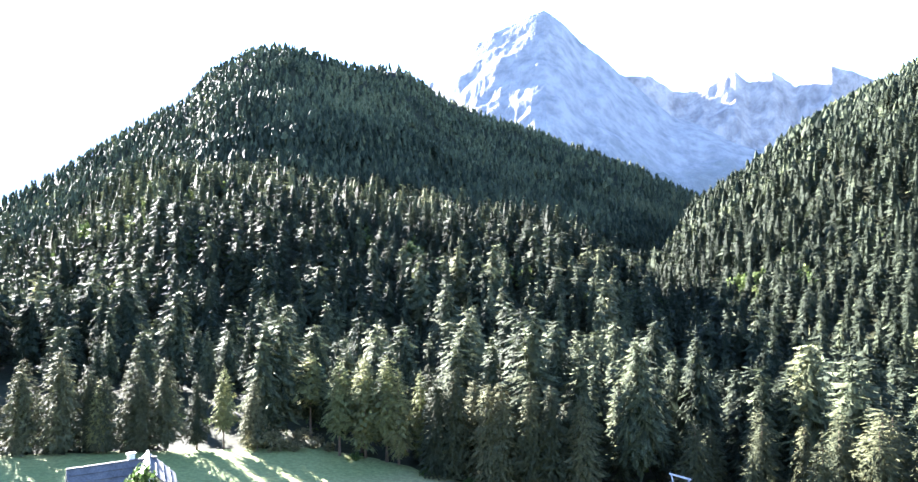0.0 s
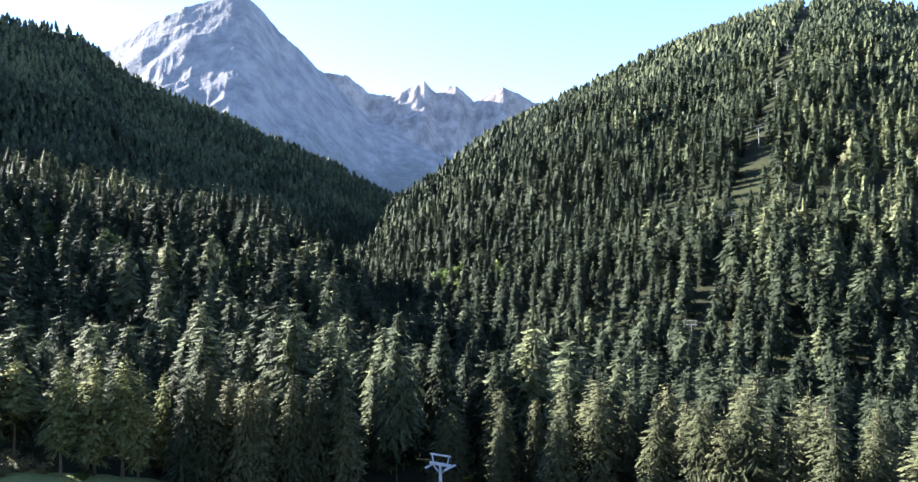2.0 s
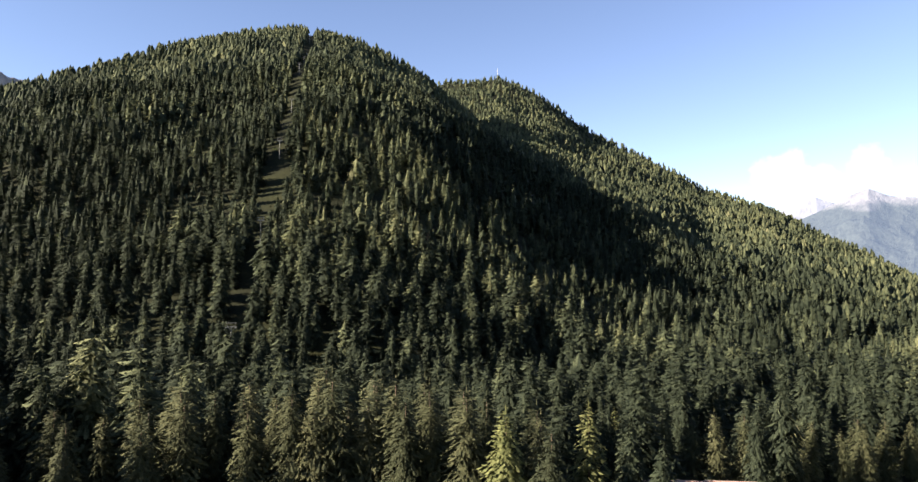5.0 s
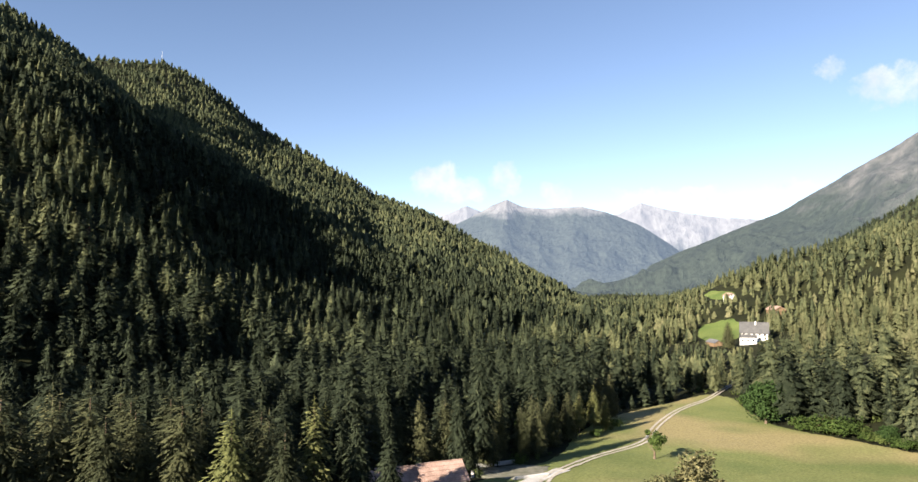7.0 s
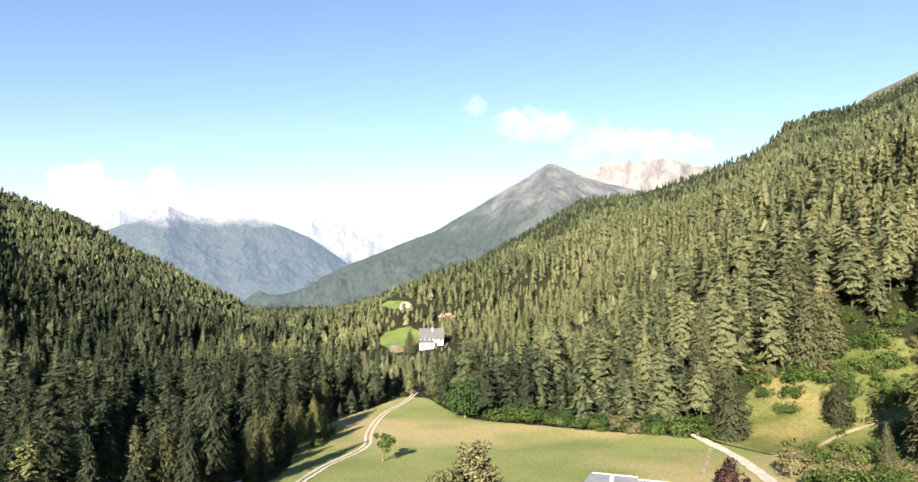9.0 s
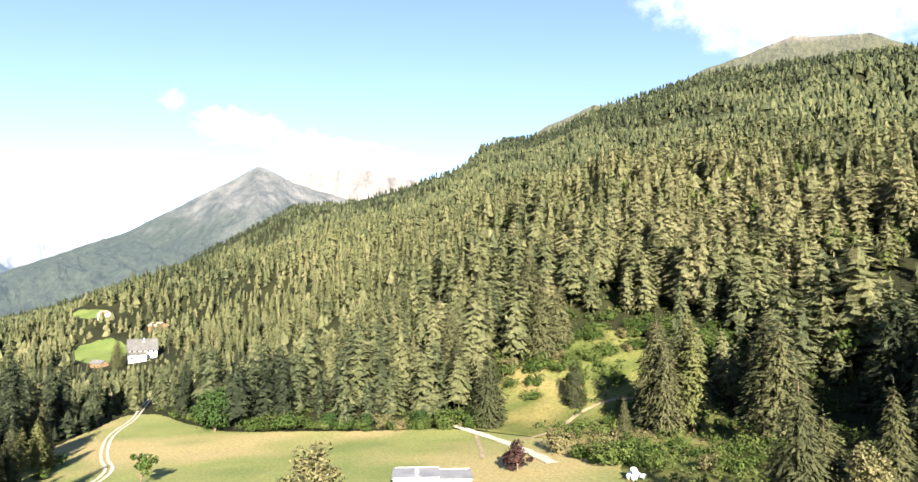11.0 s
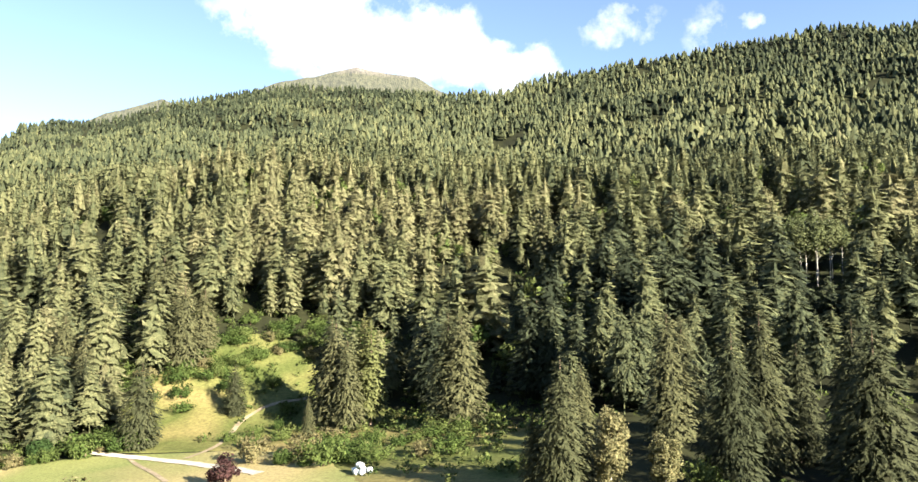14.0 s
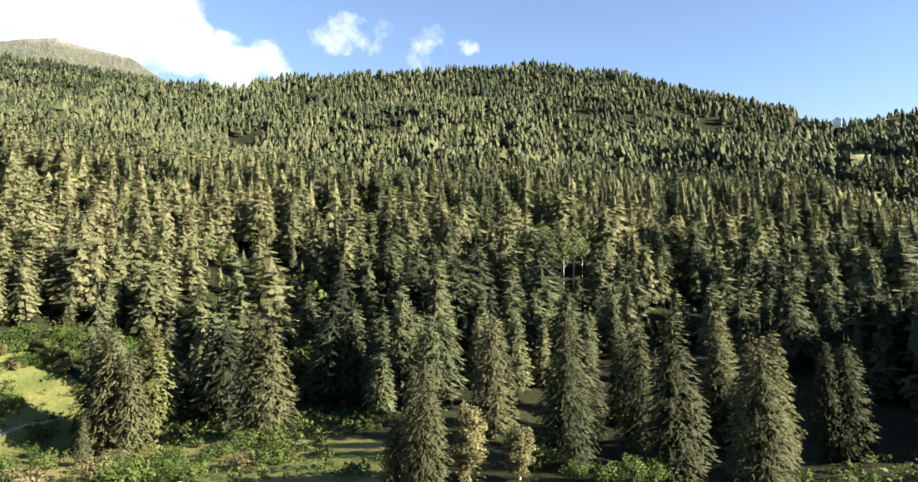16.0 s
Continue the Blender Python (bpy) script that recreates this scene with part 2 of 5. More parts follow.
def mountain_material(name, rock_dark, rock_light, green, green_top, green_fade, streak=0.012, glow=0.0):
    """Bare rock with gullies and scree above, woods and alps below green_top metres; glow: blue emission of the slopes
    that stands in for haze before a far backdrop.
    """
    nt, bsdf, place = material(name, 0.95, 0.1)
    stretch = nt.nodes.new("ShaderNodeMapping")
    stretch.inputs["Scale"].default_value = (1.0, 1.0, 0.35)
    nt.links.new(place, stretch.inputs[0])
    crag = noise_node(nt, stretch.outputs[0], streak, 9.0, 0.68)
    rock = ramp_node(nt, crag, [(0.35, rock_dark), (0.62, rock_light)])
    woods = ramp_node(nt, noise_node(nt, place, 0.05, 6.0, 0.7), [(0.3, tuple(0.6 * g for g in green)), (0.7, tuple(1.5 * g for g in green))])
    sep = nt.nodes.new("ShaderNodeSeparateXYZ")
    nt.links.new(place, sep.inputs[0])
    edge = math_node(nt, "ADD", sep.outputs[2], math_node(nt, "MULTIPLY", math_node(nt, "SUBTRACT", noise_node(nt, place, 0.006, 6.0, 0.65), 0.5), green_fade * 3.0))
    fac = math_node(nt, "DIVIDE", math_node(nt, "SUBTRACT", green_top, edge), green_fade, clamp=True)
    colour = mix_node(nt, fac, rock, woods)
    nt.links.new(colour, bsdf.inputs["Base Color"])
    bump(nt, bsdf, crag, 0.9, 30.0)
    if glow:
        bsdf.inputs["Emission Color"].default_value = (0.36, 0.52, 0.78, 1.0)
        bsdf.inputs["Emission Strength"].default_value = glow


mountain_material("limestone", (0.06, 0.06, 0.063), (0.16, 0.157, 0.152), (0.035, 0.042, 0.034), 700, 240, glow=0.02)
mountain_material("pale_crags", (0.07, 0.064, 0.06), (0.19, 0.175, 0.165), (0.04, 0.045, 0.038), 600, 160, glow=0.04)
# pale_crags with lighter rock: the sunshine on these crags is in the colour
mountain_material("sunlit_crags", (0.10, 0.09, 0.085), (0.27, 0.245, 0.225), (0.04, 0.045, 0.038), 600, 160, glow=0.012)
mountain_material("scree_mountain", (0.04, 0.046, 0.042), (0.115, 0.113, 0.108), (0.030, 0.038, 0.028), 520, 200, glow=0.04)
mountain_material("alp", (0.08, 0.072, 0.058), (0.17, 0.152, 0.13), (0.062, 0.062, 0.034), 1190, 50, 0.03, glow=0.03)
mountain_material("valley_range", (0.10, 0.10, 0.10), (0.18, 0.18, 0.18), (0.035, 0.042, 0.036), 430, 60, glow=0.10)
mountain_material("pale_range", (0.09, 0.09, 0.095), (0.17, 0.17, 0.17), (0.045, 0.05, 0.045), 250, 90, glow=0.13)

# ---- the lie of the land ----
HUB = (0.0, 35.0)
EYE_LEVEL = 55.0
rng = np.random.default_rng(7)
LATTICE = rng.random((256, 256))


def value_noise(x, y):
    xi, yi = np.floor(x).astype(int), np.floor(y).astype(int)
    u, v = x - xi, y - yi
    u, v = u * u * (3 - 2 * u), v * v * (3 - 2 * v)
    at = lambda i, j: LATTICE[i & 255, j & 255]
    return (at(xi, yi) * (1 - u) + at(xi + 1, yi) * u) * (1 - v) + (at(xi, yi + 1) * (1 - u) + at(xi + 1, yi + 1) * u) * v


def fbm(x, y, octaves=4):
    total, amp = 0.0, 0.5
    for k in range(octaves):
        total = total + amp * (value_noise(x * 2 ** k + 17.3 * k, y * 2 ** k + 5.1 * k) - 0.5)
        amp *= 0.5
    return total


def ridged(x, y, octaves=5):
    total, amp = 0.0, 0.5
    for k in range(octaves):
        total = total + amp * (1 - 2 * np.abs(value_noise(x * 2 ** k + 31.7 * k, y * 2 ** k + 9.3 * k) - 0.5))
        amp *= 0.5
    return total


def smooth(a, b, x):
    t = np.clip((x - a) / (b - a), 0, 1)
    return t * t * (3 - 2 * t)


# each ridge: bearing, height of its skyline in degrees, distance; then where its foot begins, how it bends, how it drops behind
SPUR = ([(290, 3, 700), (316, 3.0, 650), (323, 9.0, 640), (334, 9.3, 620), (343.6, 7.5, 560), (351, 6.0, 520), (358.3, 4.8, 470), (363.5, 2.4, 420), (366.2, -0.8, 380), (370, -5, 340), (376, -9, 320)], 150, 0.6, 0.5)
SHADE_HILL = ([(285, 2.20, 1900), (300, 3.40, 1900), (315.5, 5.3, 1900), (319, 7.6, 1900), (322.9, 10.7, 1900), (325.3, 12.2, 1900), (327.9, 14.0, 1900), (329.6, 16.3, 1900), (332.3, 17.8, 1900), (335.6, 18.4, 1900), (337.5, 18.0, 1900), (339, 17.6, 1900), (342.9, 17.3, 1950),
               (345.4, 17.2, 2000), (348, 15.2, 2000), (351, 13.8, 2000), (356, 12.0, 1950), (360.9, 10.1, 1950), (365.6, 8.2, 1900), (368.8, 6.6, 1850), (374, 4.20, 1800), (385, -0.80, 1800)], 420, 1.25, 0.4)
LIFT_HILL = ([(356, -6.75, 420), (361, -4.25, 460), (365.3, -1.35, 560), (366.7, 1.05, 650), (369.9, 6.25, 900), (376.9, 10.85, 1150), (382.4, 13.25, 1300), (388.2, 15.55, 1420), (394.1, 17.7, 1540), (398.1, 18.8, 1600), (402.1, 19.5, 1640), (406, 19.0, 1680),
              (410, 17.7, 1700), (413.3, 16.1, 1720), (419.3, 11.45, 1750), (423.3, 8.55, 1800), (425.8, 6.35, 1800), (431, 3.25, 1800), (438, -0.75, 1800), (450, -5.75, 1800)], 175, 1.0, 0.45)
BACK_HILL = ([(400, 11.35, 2600), (410, 13.85, 2650), (414.8, 15.65, 2700), (419.6, 16.05, 2700), (422.6, 14.75, 2700), (427, 11.55, 2700), (434, 7.95, 2650), (436, 6.55, 2650), (441.4, 4.35, 2700), (447.3, 1.15, 2800), (453, -2.05, 3000), (458, -3.65, 3000)], 300, 1.25, 0.4)
SUN_SLOPE = ([(90, -4.85, 500), (100, -2.45, 900), (105.4, -1.6, 1300), (108, -0.9, 1300), (112, 0.2, 1150), (116, 1.6, 1000), (126, 5.3, 850), (134.6, 7.4, 850), (144.5, 9.6, 880), (159, 13.0, 1000), (165, 16.1, 1350), (172.6, 16.6, 1600), (178.2, 17.9, 1700), (185.2, 18.5, 1700), (191.3, 19.0, 1700),
              (201.6, 18.9, 1700), (206.6, 18.4, 1620), (210.9, 16.9, 1600), (215.5, 15.5, 1500), (219.8, 14.2, 1450), (223.3, 13.0, 1400), (228.3, 12.6, 1400), (245, 11.15, 1300), (270, 7.15, 1300), (290, 2.15, 1200)], 165, 1.5, 0.3)
MID_SLOPE = ([(92, -4, 2400), (100, -2.3, 2400), (103.5, -1.6, 2400), (110.3, 1, 2400), (116.2, 3.7, 2400), (121.1, 6.5, 2300), (126.2, 7.1, 2250), (130.3, 8.5, 2200), (135, 10.2, 2200), (136.7, 11.7, 2200), (139.5, 12.4, 2250),
              (142.3, 12.8, 2300), (146.2, 14.4, 2400), (149.1, 15, 2450), (155.1, 16.4, 2500), (161.6, 16.9, 2500), (168, 16.6, 2400), (176, 13, 2300), (190, 8, 2200)], 300, 1.1, 0.4)
TREE_TOP = (10.0, 13.0, 4.0)
# the steep lower slope in the south up to a shelf: bearing, where the shelf begins, its height, where the slope begins
SHELF = [(96, 450, -110, 200), (108, 450, -25, 200), (118, 450, 20, 200), (124, 450, 42, 200), (132, 450, 68, 190), (140, 450, 98, 186), (148, 465, 118, 186), (155, 455, 118, 175), (162, 450, 116, 160), (175, 430, 112, 140), (200, 425, 112, 140), (208, 410, 98, 140), (220, 400, 85, 140), (232, 400, 40, 140), (245, 400, -30, 140)]


def ridge_height(r, b, ridge):
    rows, foot, bend, drop = ridge
    t = np.array(rows, float)
    span = (t[0, 0] + t[-1, 0]) / 2
    bb = (b - span + 180) % 360 + span - 180
    far = np.interp(bb, t[:, 0], t[:, 2])
    top = np.tan(np.radians(np.interp(bb, t[:, 0], t[:, 1]))) * far + EYE_LEVEL - np.interp(far, [300, 900, 1400], TREE_TOP)
    out = np.maximum(np.maximum(t[0, 0] - bb, bb - t[-1, 0]), 0)
    base = -14.0
    rise = np.clip((r - foot) / (far - foot), 0, 1)
    z = base + (top - base) * rise ** bend
    # gullies and ribs on the long slopes, none at the crest and the foot
    x, y = HUB[0] + r * np.sin(np.radians(b)), HUB[1] + r * np.cos(np.radians(b))
    calm = 1 - 0.65 * np.exp(-((x - 980) / 330) ** 2 - ((y - 680) / 330) ** 2)
    z = z + 95 * calm * fbm(x / 210 + 3, y / 210 + 11, 3) * 4 * rise * (1 - rise) * smooth(900, 1400, far) * smooth(350, 700, r)
    z = np.where(r > far, top - drop * (r - far), z)
    return z - 30 * out


def shelf_height(r, b):
    t = np.array(SHELF, float)
    bb = b % 360
    far, top, foot = (np.interp(bb, t[:, 0], t[:, k]) for k in (1, 2, 3))
    z = -14 + (top + 14) * np.clip((r - foot) / (far - foot), 0, 1) ** 0.9
    return z + 0.18 * np.clip(r - far, 0, 450) - 0.5 * np.maximum(r - far - 450, 0) - 30 * np.maximum(np.maximum(t[0, 0] - bb, bb - t[-1, 0]), 0)


GULLY_X = [-500, -150, 0, 120, 250, 350, 600, 1200, 4000]
GULLY_Y = [350, 265, 240, 225, 170, 75, -10, -60, -200]
GULLY_Z = [48, 19, 10, -3, -16, -22, -36, -52, -75]
BENCH_X = [-500, -60, 0, 90, 190, 340, 600, 900, 1500, 4000]
BENCH_Z = [62, 27, 20, 10, 0, -9, -13, -16, -45, -75]


def valley(x, y):
    d = y - np.interp(x, GULLY_X, GULLY_Y)
    zg = np.interp(x, GULLY_X, GULLY_Z)
    zb = np.interp(x, BENCH_X, BENCH_Z)
    south = zg + (zb - zg) * smooth(0, 95, -d)
    north = zg + 0.10 * np.maximum(d, 0)
    return np.where(d < 0, south, north)


def land(x, y):
    x, y = np.asarray(x, float), np.asarray(y, float)
    dx, dy = x - HUB[0], y - HUB[1]
    r, b = np.hypot(dx, dy), np.degrees(np.arctan2(dx, dy))
    layers = [valley(x, y), shelf_height(r, b)] + [ridge_height(r, b, k) for k in (SPUR, SHADE_HILL, LIFT_HILL, BACK_HILL, SUN_SLOPE, MID_SLOPE)]
    k = 5.0
    stack = np.stack(layers)
    top = stack.max(0)
    z = top + k * np.log(np.exp((stack - top) / k).sum(0)) - 1.5
    rough = smooth(150, 500, r)
    z = z + 36 * np.exp(-((x - 890) / 280) ** 2 - ((y - 470) / 200) ** 2) + 26 * np.exp(-((x - 720) / 210) ** 2 - ((y - 400) / 150) ** 2) + 16 * np.exp(-((x - 1220) / 220) ** 2 - ((y - 700) / 180) ** 2)
    terrace = np.exp(-(np.hypot(x - 545, y + 135) / 150) ** 4)
    z = z + (np.interp(y, [-260, -150, -60], [8, -6, -19]) - z) * terrace
    rough = rough * (1 - terrace)
    z = z - 11 * smooth(12, -30, x) * smooth(np.interp(x, [-30, 0], [0, -34]), np.interp(x, [-30, 0], [-40, -52]), y) * smooth(-150, -90, y) * smooth(-190, -120, x)
    return z + rough * (30 * fbm(x / 260, y / 260, 3) + 3 * fbm(x / 60, y / 60, 2)) * np.clip(r / 1200, 0.25, 1.4) + 1.5 * fbm(x / 40, y / 40, 2)


def height(x, y):
    return float(land(np.array([x]), np.array([y]))[0])


def from_arrays(name, verts, faces, material, smooth_shade=False):
    """faces: n x 3 or n x 4 whole numbers"""
    me = bpy.data.meshes.new(name)
    n, k = faces.shape
    me.vertices.add(len(verts))
    me.vertices.foreach_set("co", np.ascontiguousarray(verts, np.float32).ravel())
    me.loops.add(n * k)
    me.loops.foreach_set("vertex_index", np.ascontiguousarray(faces, np.int32).ravel())
    me.polygons.add(n)
    me.polygons.foreach_set("loop_start", np.arange(0, n * k, k, dtype=np.int32))
    me.polygons.foreach_set("use_smooth", np.full(n, smooth_shade))
    me.update(calc_edges=True)
    me.materials.append(material)
    return me


def grid_faces(rows, cols, wrap):
    i, j = np.meshgrid(np.arange(rows - 1), np.arange(cols if wrap else cols - 1), indexing="ij")
    a, b = i * cols + j, i * cols + (j + 1) % cols
    return np.stack([a, b, b + cols, a + cols], -1).reshape(-1, 4)


def build_ground():
    rings = np.concatenate([np.linspace(0.5, 400, 90), 400 * (4900 / 400) ** (np.arange(1, 110) / 109)])
    turns = np.radians(np.arange(0, 360, 0.8))
    rr, bb = np.meshgrid(rings, turns, indexing="ij")
    x, y = HUB[0] + rr * np.sin(bb), HUB[1] + rr * np.cos(bb)
    v = np.stack([x, y, land(x, y)], -1).reshape(-1, 3)
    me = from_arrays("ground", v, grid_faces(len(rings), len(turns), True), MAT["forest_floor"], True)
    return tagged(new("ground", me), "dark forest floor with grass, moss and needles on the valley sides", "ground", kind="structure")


def mountain(name, rows, foot, material_name, label, jag, relief, seed):
    """A mountain with its crest along rows of bearing, skyline height in degrees and distance; jag roughens the crest, relief the flanks."""
    t = np.array(rows, float)
    b = np.arange(t[0, 0], t[-1, 0] + 0.01, 0.12)
    far = np.interp(b, t[:, 0], t[:, 2])
    top = np.tan(np.radians(np.interp(b, t[:, 0], t[:, 1]))) * far + EYE_LEVEL
    s = np.concatenate([np.linspace(0, 1, 60), 1 + np.linspace(0.02, 0.12, 4)])
    ss, bb = np.meshgrid(s, b, indexing="ij")
    r = foot + (far[None] - foot) * ss
    x, y = HUB[0] + r * np.sin(np.radians(bb)), HUB[1] + r * np.cos(np.radians(bb))
    low = -80.0
    z = low + (top[None] - low) * np.clip(ss, 0, 1) ** 1.25
    z = np.where(ss > 1, top[None] - 0.7 * (r - far[None]), z)
    flank = relief * (ridged(x / 420 + seed, y / 420, 5) - 0.55) * np.sin(np.pi * np.clip(ss, 0, 1)) ** 0.8
    crest = jag * (ridged(x / 90 + seed, y / 90, 3) - 0.5) * smooth(0.7, 1.0, ss)
    v = np.stack([x, y, z + flank + crest], -1).reshape(-1, 3)
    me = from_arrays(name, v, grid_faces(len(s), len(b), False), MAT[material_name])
    return tagged(new(name, me), label, "mountain", kind="structure")


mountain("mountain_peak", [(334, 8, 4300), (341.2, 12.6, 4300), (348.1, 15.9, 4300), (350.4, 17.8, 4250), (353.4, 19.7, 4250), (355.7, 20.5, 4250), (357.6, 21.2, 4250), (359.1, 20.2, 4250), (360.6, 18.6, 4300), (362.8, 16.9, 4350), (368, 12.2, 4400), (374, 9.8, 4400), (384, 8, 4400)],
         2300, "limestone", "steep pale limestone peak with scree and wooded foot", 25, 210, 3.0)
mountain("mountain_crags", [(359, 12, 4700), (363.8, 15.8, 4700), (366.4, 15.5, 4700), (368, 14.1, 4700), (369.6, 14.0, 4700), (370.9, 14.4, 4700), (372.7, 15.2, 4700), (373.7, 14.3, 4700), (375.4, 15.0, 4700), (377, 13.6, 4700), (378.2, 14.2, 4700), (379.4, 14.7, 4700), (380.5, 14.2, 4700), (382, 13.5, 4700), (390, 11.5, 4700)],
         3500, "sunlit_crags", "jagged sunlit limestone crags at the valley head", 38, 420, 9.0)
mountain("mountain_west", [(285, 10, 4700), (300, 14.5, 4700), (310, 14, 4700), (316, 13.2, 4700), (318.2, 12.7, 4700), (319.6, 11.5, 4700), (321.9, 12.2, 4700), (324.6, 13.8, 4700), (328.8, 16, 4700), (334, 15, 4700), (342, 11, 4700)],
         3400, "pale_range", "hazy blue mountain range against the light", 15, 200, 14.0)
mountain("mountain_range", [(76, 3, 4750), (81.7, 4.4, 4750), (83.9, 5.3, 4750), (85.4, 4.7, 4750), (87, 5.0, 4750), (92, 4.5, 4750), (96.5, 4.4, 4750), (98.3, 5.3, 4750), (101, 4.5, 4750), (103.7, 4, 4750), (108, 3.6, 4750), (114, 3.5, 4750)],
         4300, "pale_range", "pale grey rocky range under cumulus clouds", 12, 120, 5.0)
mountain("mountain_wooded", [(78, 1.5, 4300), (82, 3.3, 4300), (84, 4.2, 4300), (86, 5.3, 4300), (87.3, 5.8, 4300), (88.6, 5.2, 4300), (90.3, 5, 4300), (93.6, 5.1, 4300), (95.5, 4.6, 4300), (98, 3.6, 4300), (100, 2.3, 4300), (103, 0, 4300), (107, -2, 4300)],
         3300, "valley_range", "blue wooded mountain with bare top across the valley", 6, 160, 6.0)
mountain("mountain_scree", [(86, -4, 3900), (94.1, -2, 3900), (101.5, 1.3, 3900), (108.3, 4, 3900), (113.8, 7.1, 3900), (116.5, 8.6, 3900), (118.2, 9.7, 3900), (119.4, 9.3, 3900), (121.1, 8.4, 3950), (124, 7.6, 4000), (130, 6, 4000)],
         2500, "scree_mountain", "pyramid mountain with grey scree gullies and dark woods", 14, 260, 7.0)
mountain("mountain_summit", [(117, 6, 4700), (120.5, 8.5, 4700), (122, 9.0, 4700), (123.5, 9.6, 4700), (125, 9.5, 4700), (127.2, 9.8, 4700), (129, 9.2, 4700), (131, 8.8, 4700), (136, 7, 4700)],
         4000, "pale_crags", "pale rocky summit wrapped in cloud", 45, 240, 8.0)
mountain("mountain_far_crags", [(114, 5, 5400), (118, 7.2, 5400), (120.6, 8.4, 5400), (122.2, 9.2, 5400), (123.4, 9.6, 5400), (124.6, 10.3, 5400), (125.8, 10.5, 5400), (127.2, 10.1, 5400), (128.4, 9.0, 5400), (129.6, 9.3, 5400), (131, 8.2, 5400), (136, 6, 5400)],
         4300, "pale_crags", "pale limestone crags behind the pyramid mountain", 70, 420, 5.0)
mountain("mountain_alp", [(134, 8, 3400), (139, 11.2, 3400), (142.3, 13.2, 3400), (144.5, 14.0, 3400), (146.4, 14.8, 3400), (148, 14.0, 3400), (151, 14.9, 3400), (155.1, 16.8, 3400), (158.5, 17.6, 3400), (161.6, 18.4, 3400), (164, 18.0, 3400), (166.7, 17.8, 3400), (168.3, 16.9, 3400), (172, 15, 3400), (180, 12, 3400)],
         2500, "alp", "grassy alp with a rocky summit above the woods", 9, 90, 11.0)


# ---- woods ----
def joined(*shapes):
    """Several corner and triangle arrays as one."""
    v, t, at = [], [], 0
    for sv, sf in shapes:
        v.append(sv)
        t.append(sf + at)
        at += len(sv)
    return np.concatenate(v), np.concatenate(t)


def crown_normals(v, f, seed, up=0.3, jitter=0.25, centre=None, keep=0.32):
    """Shade the sprays as one crown: each keeps part of its own facing and leans outwards from the stem (or the crown's middle); faces turn the same way."""
    g = np.random.default_rng(seed)
    mid = v[f].mean(1)
    out = mid * np.array([1, 1, 0.0]) if centre is None else mid - np.array([0, 0, centre])
    out = out / np.maximum(np.linalg.norm(out, axis=1), 1e-6)[:, None]
    out = out + np.array([0, 0, up]) + g.normal(0, jitter, out.shape)
    out /= np.linalg.norm(out, axis=1)[:, None]
    flat = np.cross(v[f[:, 1]] - v[f[:, 0]], v[f[:, 2]] - v[f[:, 0]])
    flat /= np.maximum(np.linalg.norm(flat, axis=1), 1e-12)[:, None]
    away = (flat * out).sum(1) < 0
    f = np.where(away[:, None], f[:, ::-1], f)
    flat = np.where(away[:, None], -flat, flat)
    out = out * (1 - keep) + flat * keep
    out /= np.linalg.norm(out, axis=1)[:, None]
    corners = v[f].reshape(-1, 3)
    return corners, np.arange(len(corners)).reshape(-1, 3), np.repeat(out, 3, 0)


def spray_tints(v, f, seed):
    """Each spray a little lighter or darker than its tree; the large inner faces tinted dark for the crown's inner
    shade.
    """
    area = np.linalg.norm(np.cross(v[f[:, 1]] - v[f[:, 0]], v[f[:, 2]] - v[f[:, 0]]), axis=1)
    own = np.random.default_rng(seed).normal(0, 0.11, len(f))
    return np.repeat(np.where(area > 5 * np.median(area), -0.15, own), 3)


def foliage_mesh(name, v, f, n, mat):
    me = from_arrays(name, v, f, MAT[mat], True)
    layer = me.attributes.new("custom_normal", "FLOAT_VECTOR", "POINT")
    layer.data.foreach_set("vector", np.ascontiguousarray(n, np.float32).ravel())
    return me


def skirt_tree(seed, tiers, sides, spread=0.17, low=0.03, ragged=0.2, belly=0.64):
    """A spruce one metre high as overlapping ragged skirts of branches, each a little off the axis."""
    g = np.random.default_rng(seed)
    v, f = [], []
    step = (1 - low) / tiers
    for k in range(tiers):
        u = k / tiers
        z0 = low + (1 - low) * u
        z1 = min(1.0, z0 + step * (2.3 if k < tiers - 2 else 3.0))
        rad = spread * (1 - u) ** belly * min(1.0, 0.7 + 1.6 * u) * g.uniform(0.86, 1.14)
        shift = g.normal(0, 0.07 * rad, 2)
        n = len(v)
        v.append((shift[0] * 0.4, shift[1] * 0.4, 1.0 if k == tiers - 1 else z1))
        turn = g.random() * 6.28
        for i in range(sides):
            q = rad * (1 + ragged * g.normal()) * (0.78 if i % 2 and sides > 5 else 1.08)
            a = turn + 6.2832 * (i + 0.22 * g.normal()) / sides
            v.append((shift[0] + q * math.cos(a), shift[1] + q * math.sin(a), z0 + step * (g.uniform(-0.5, 0.4) + (0.25 if i % 2 else -0.2))))
            f.append((n, n + 1 + i, n + 1 + (i + 1) % sides))
    return np.array(v), np.array(f)


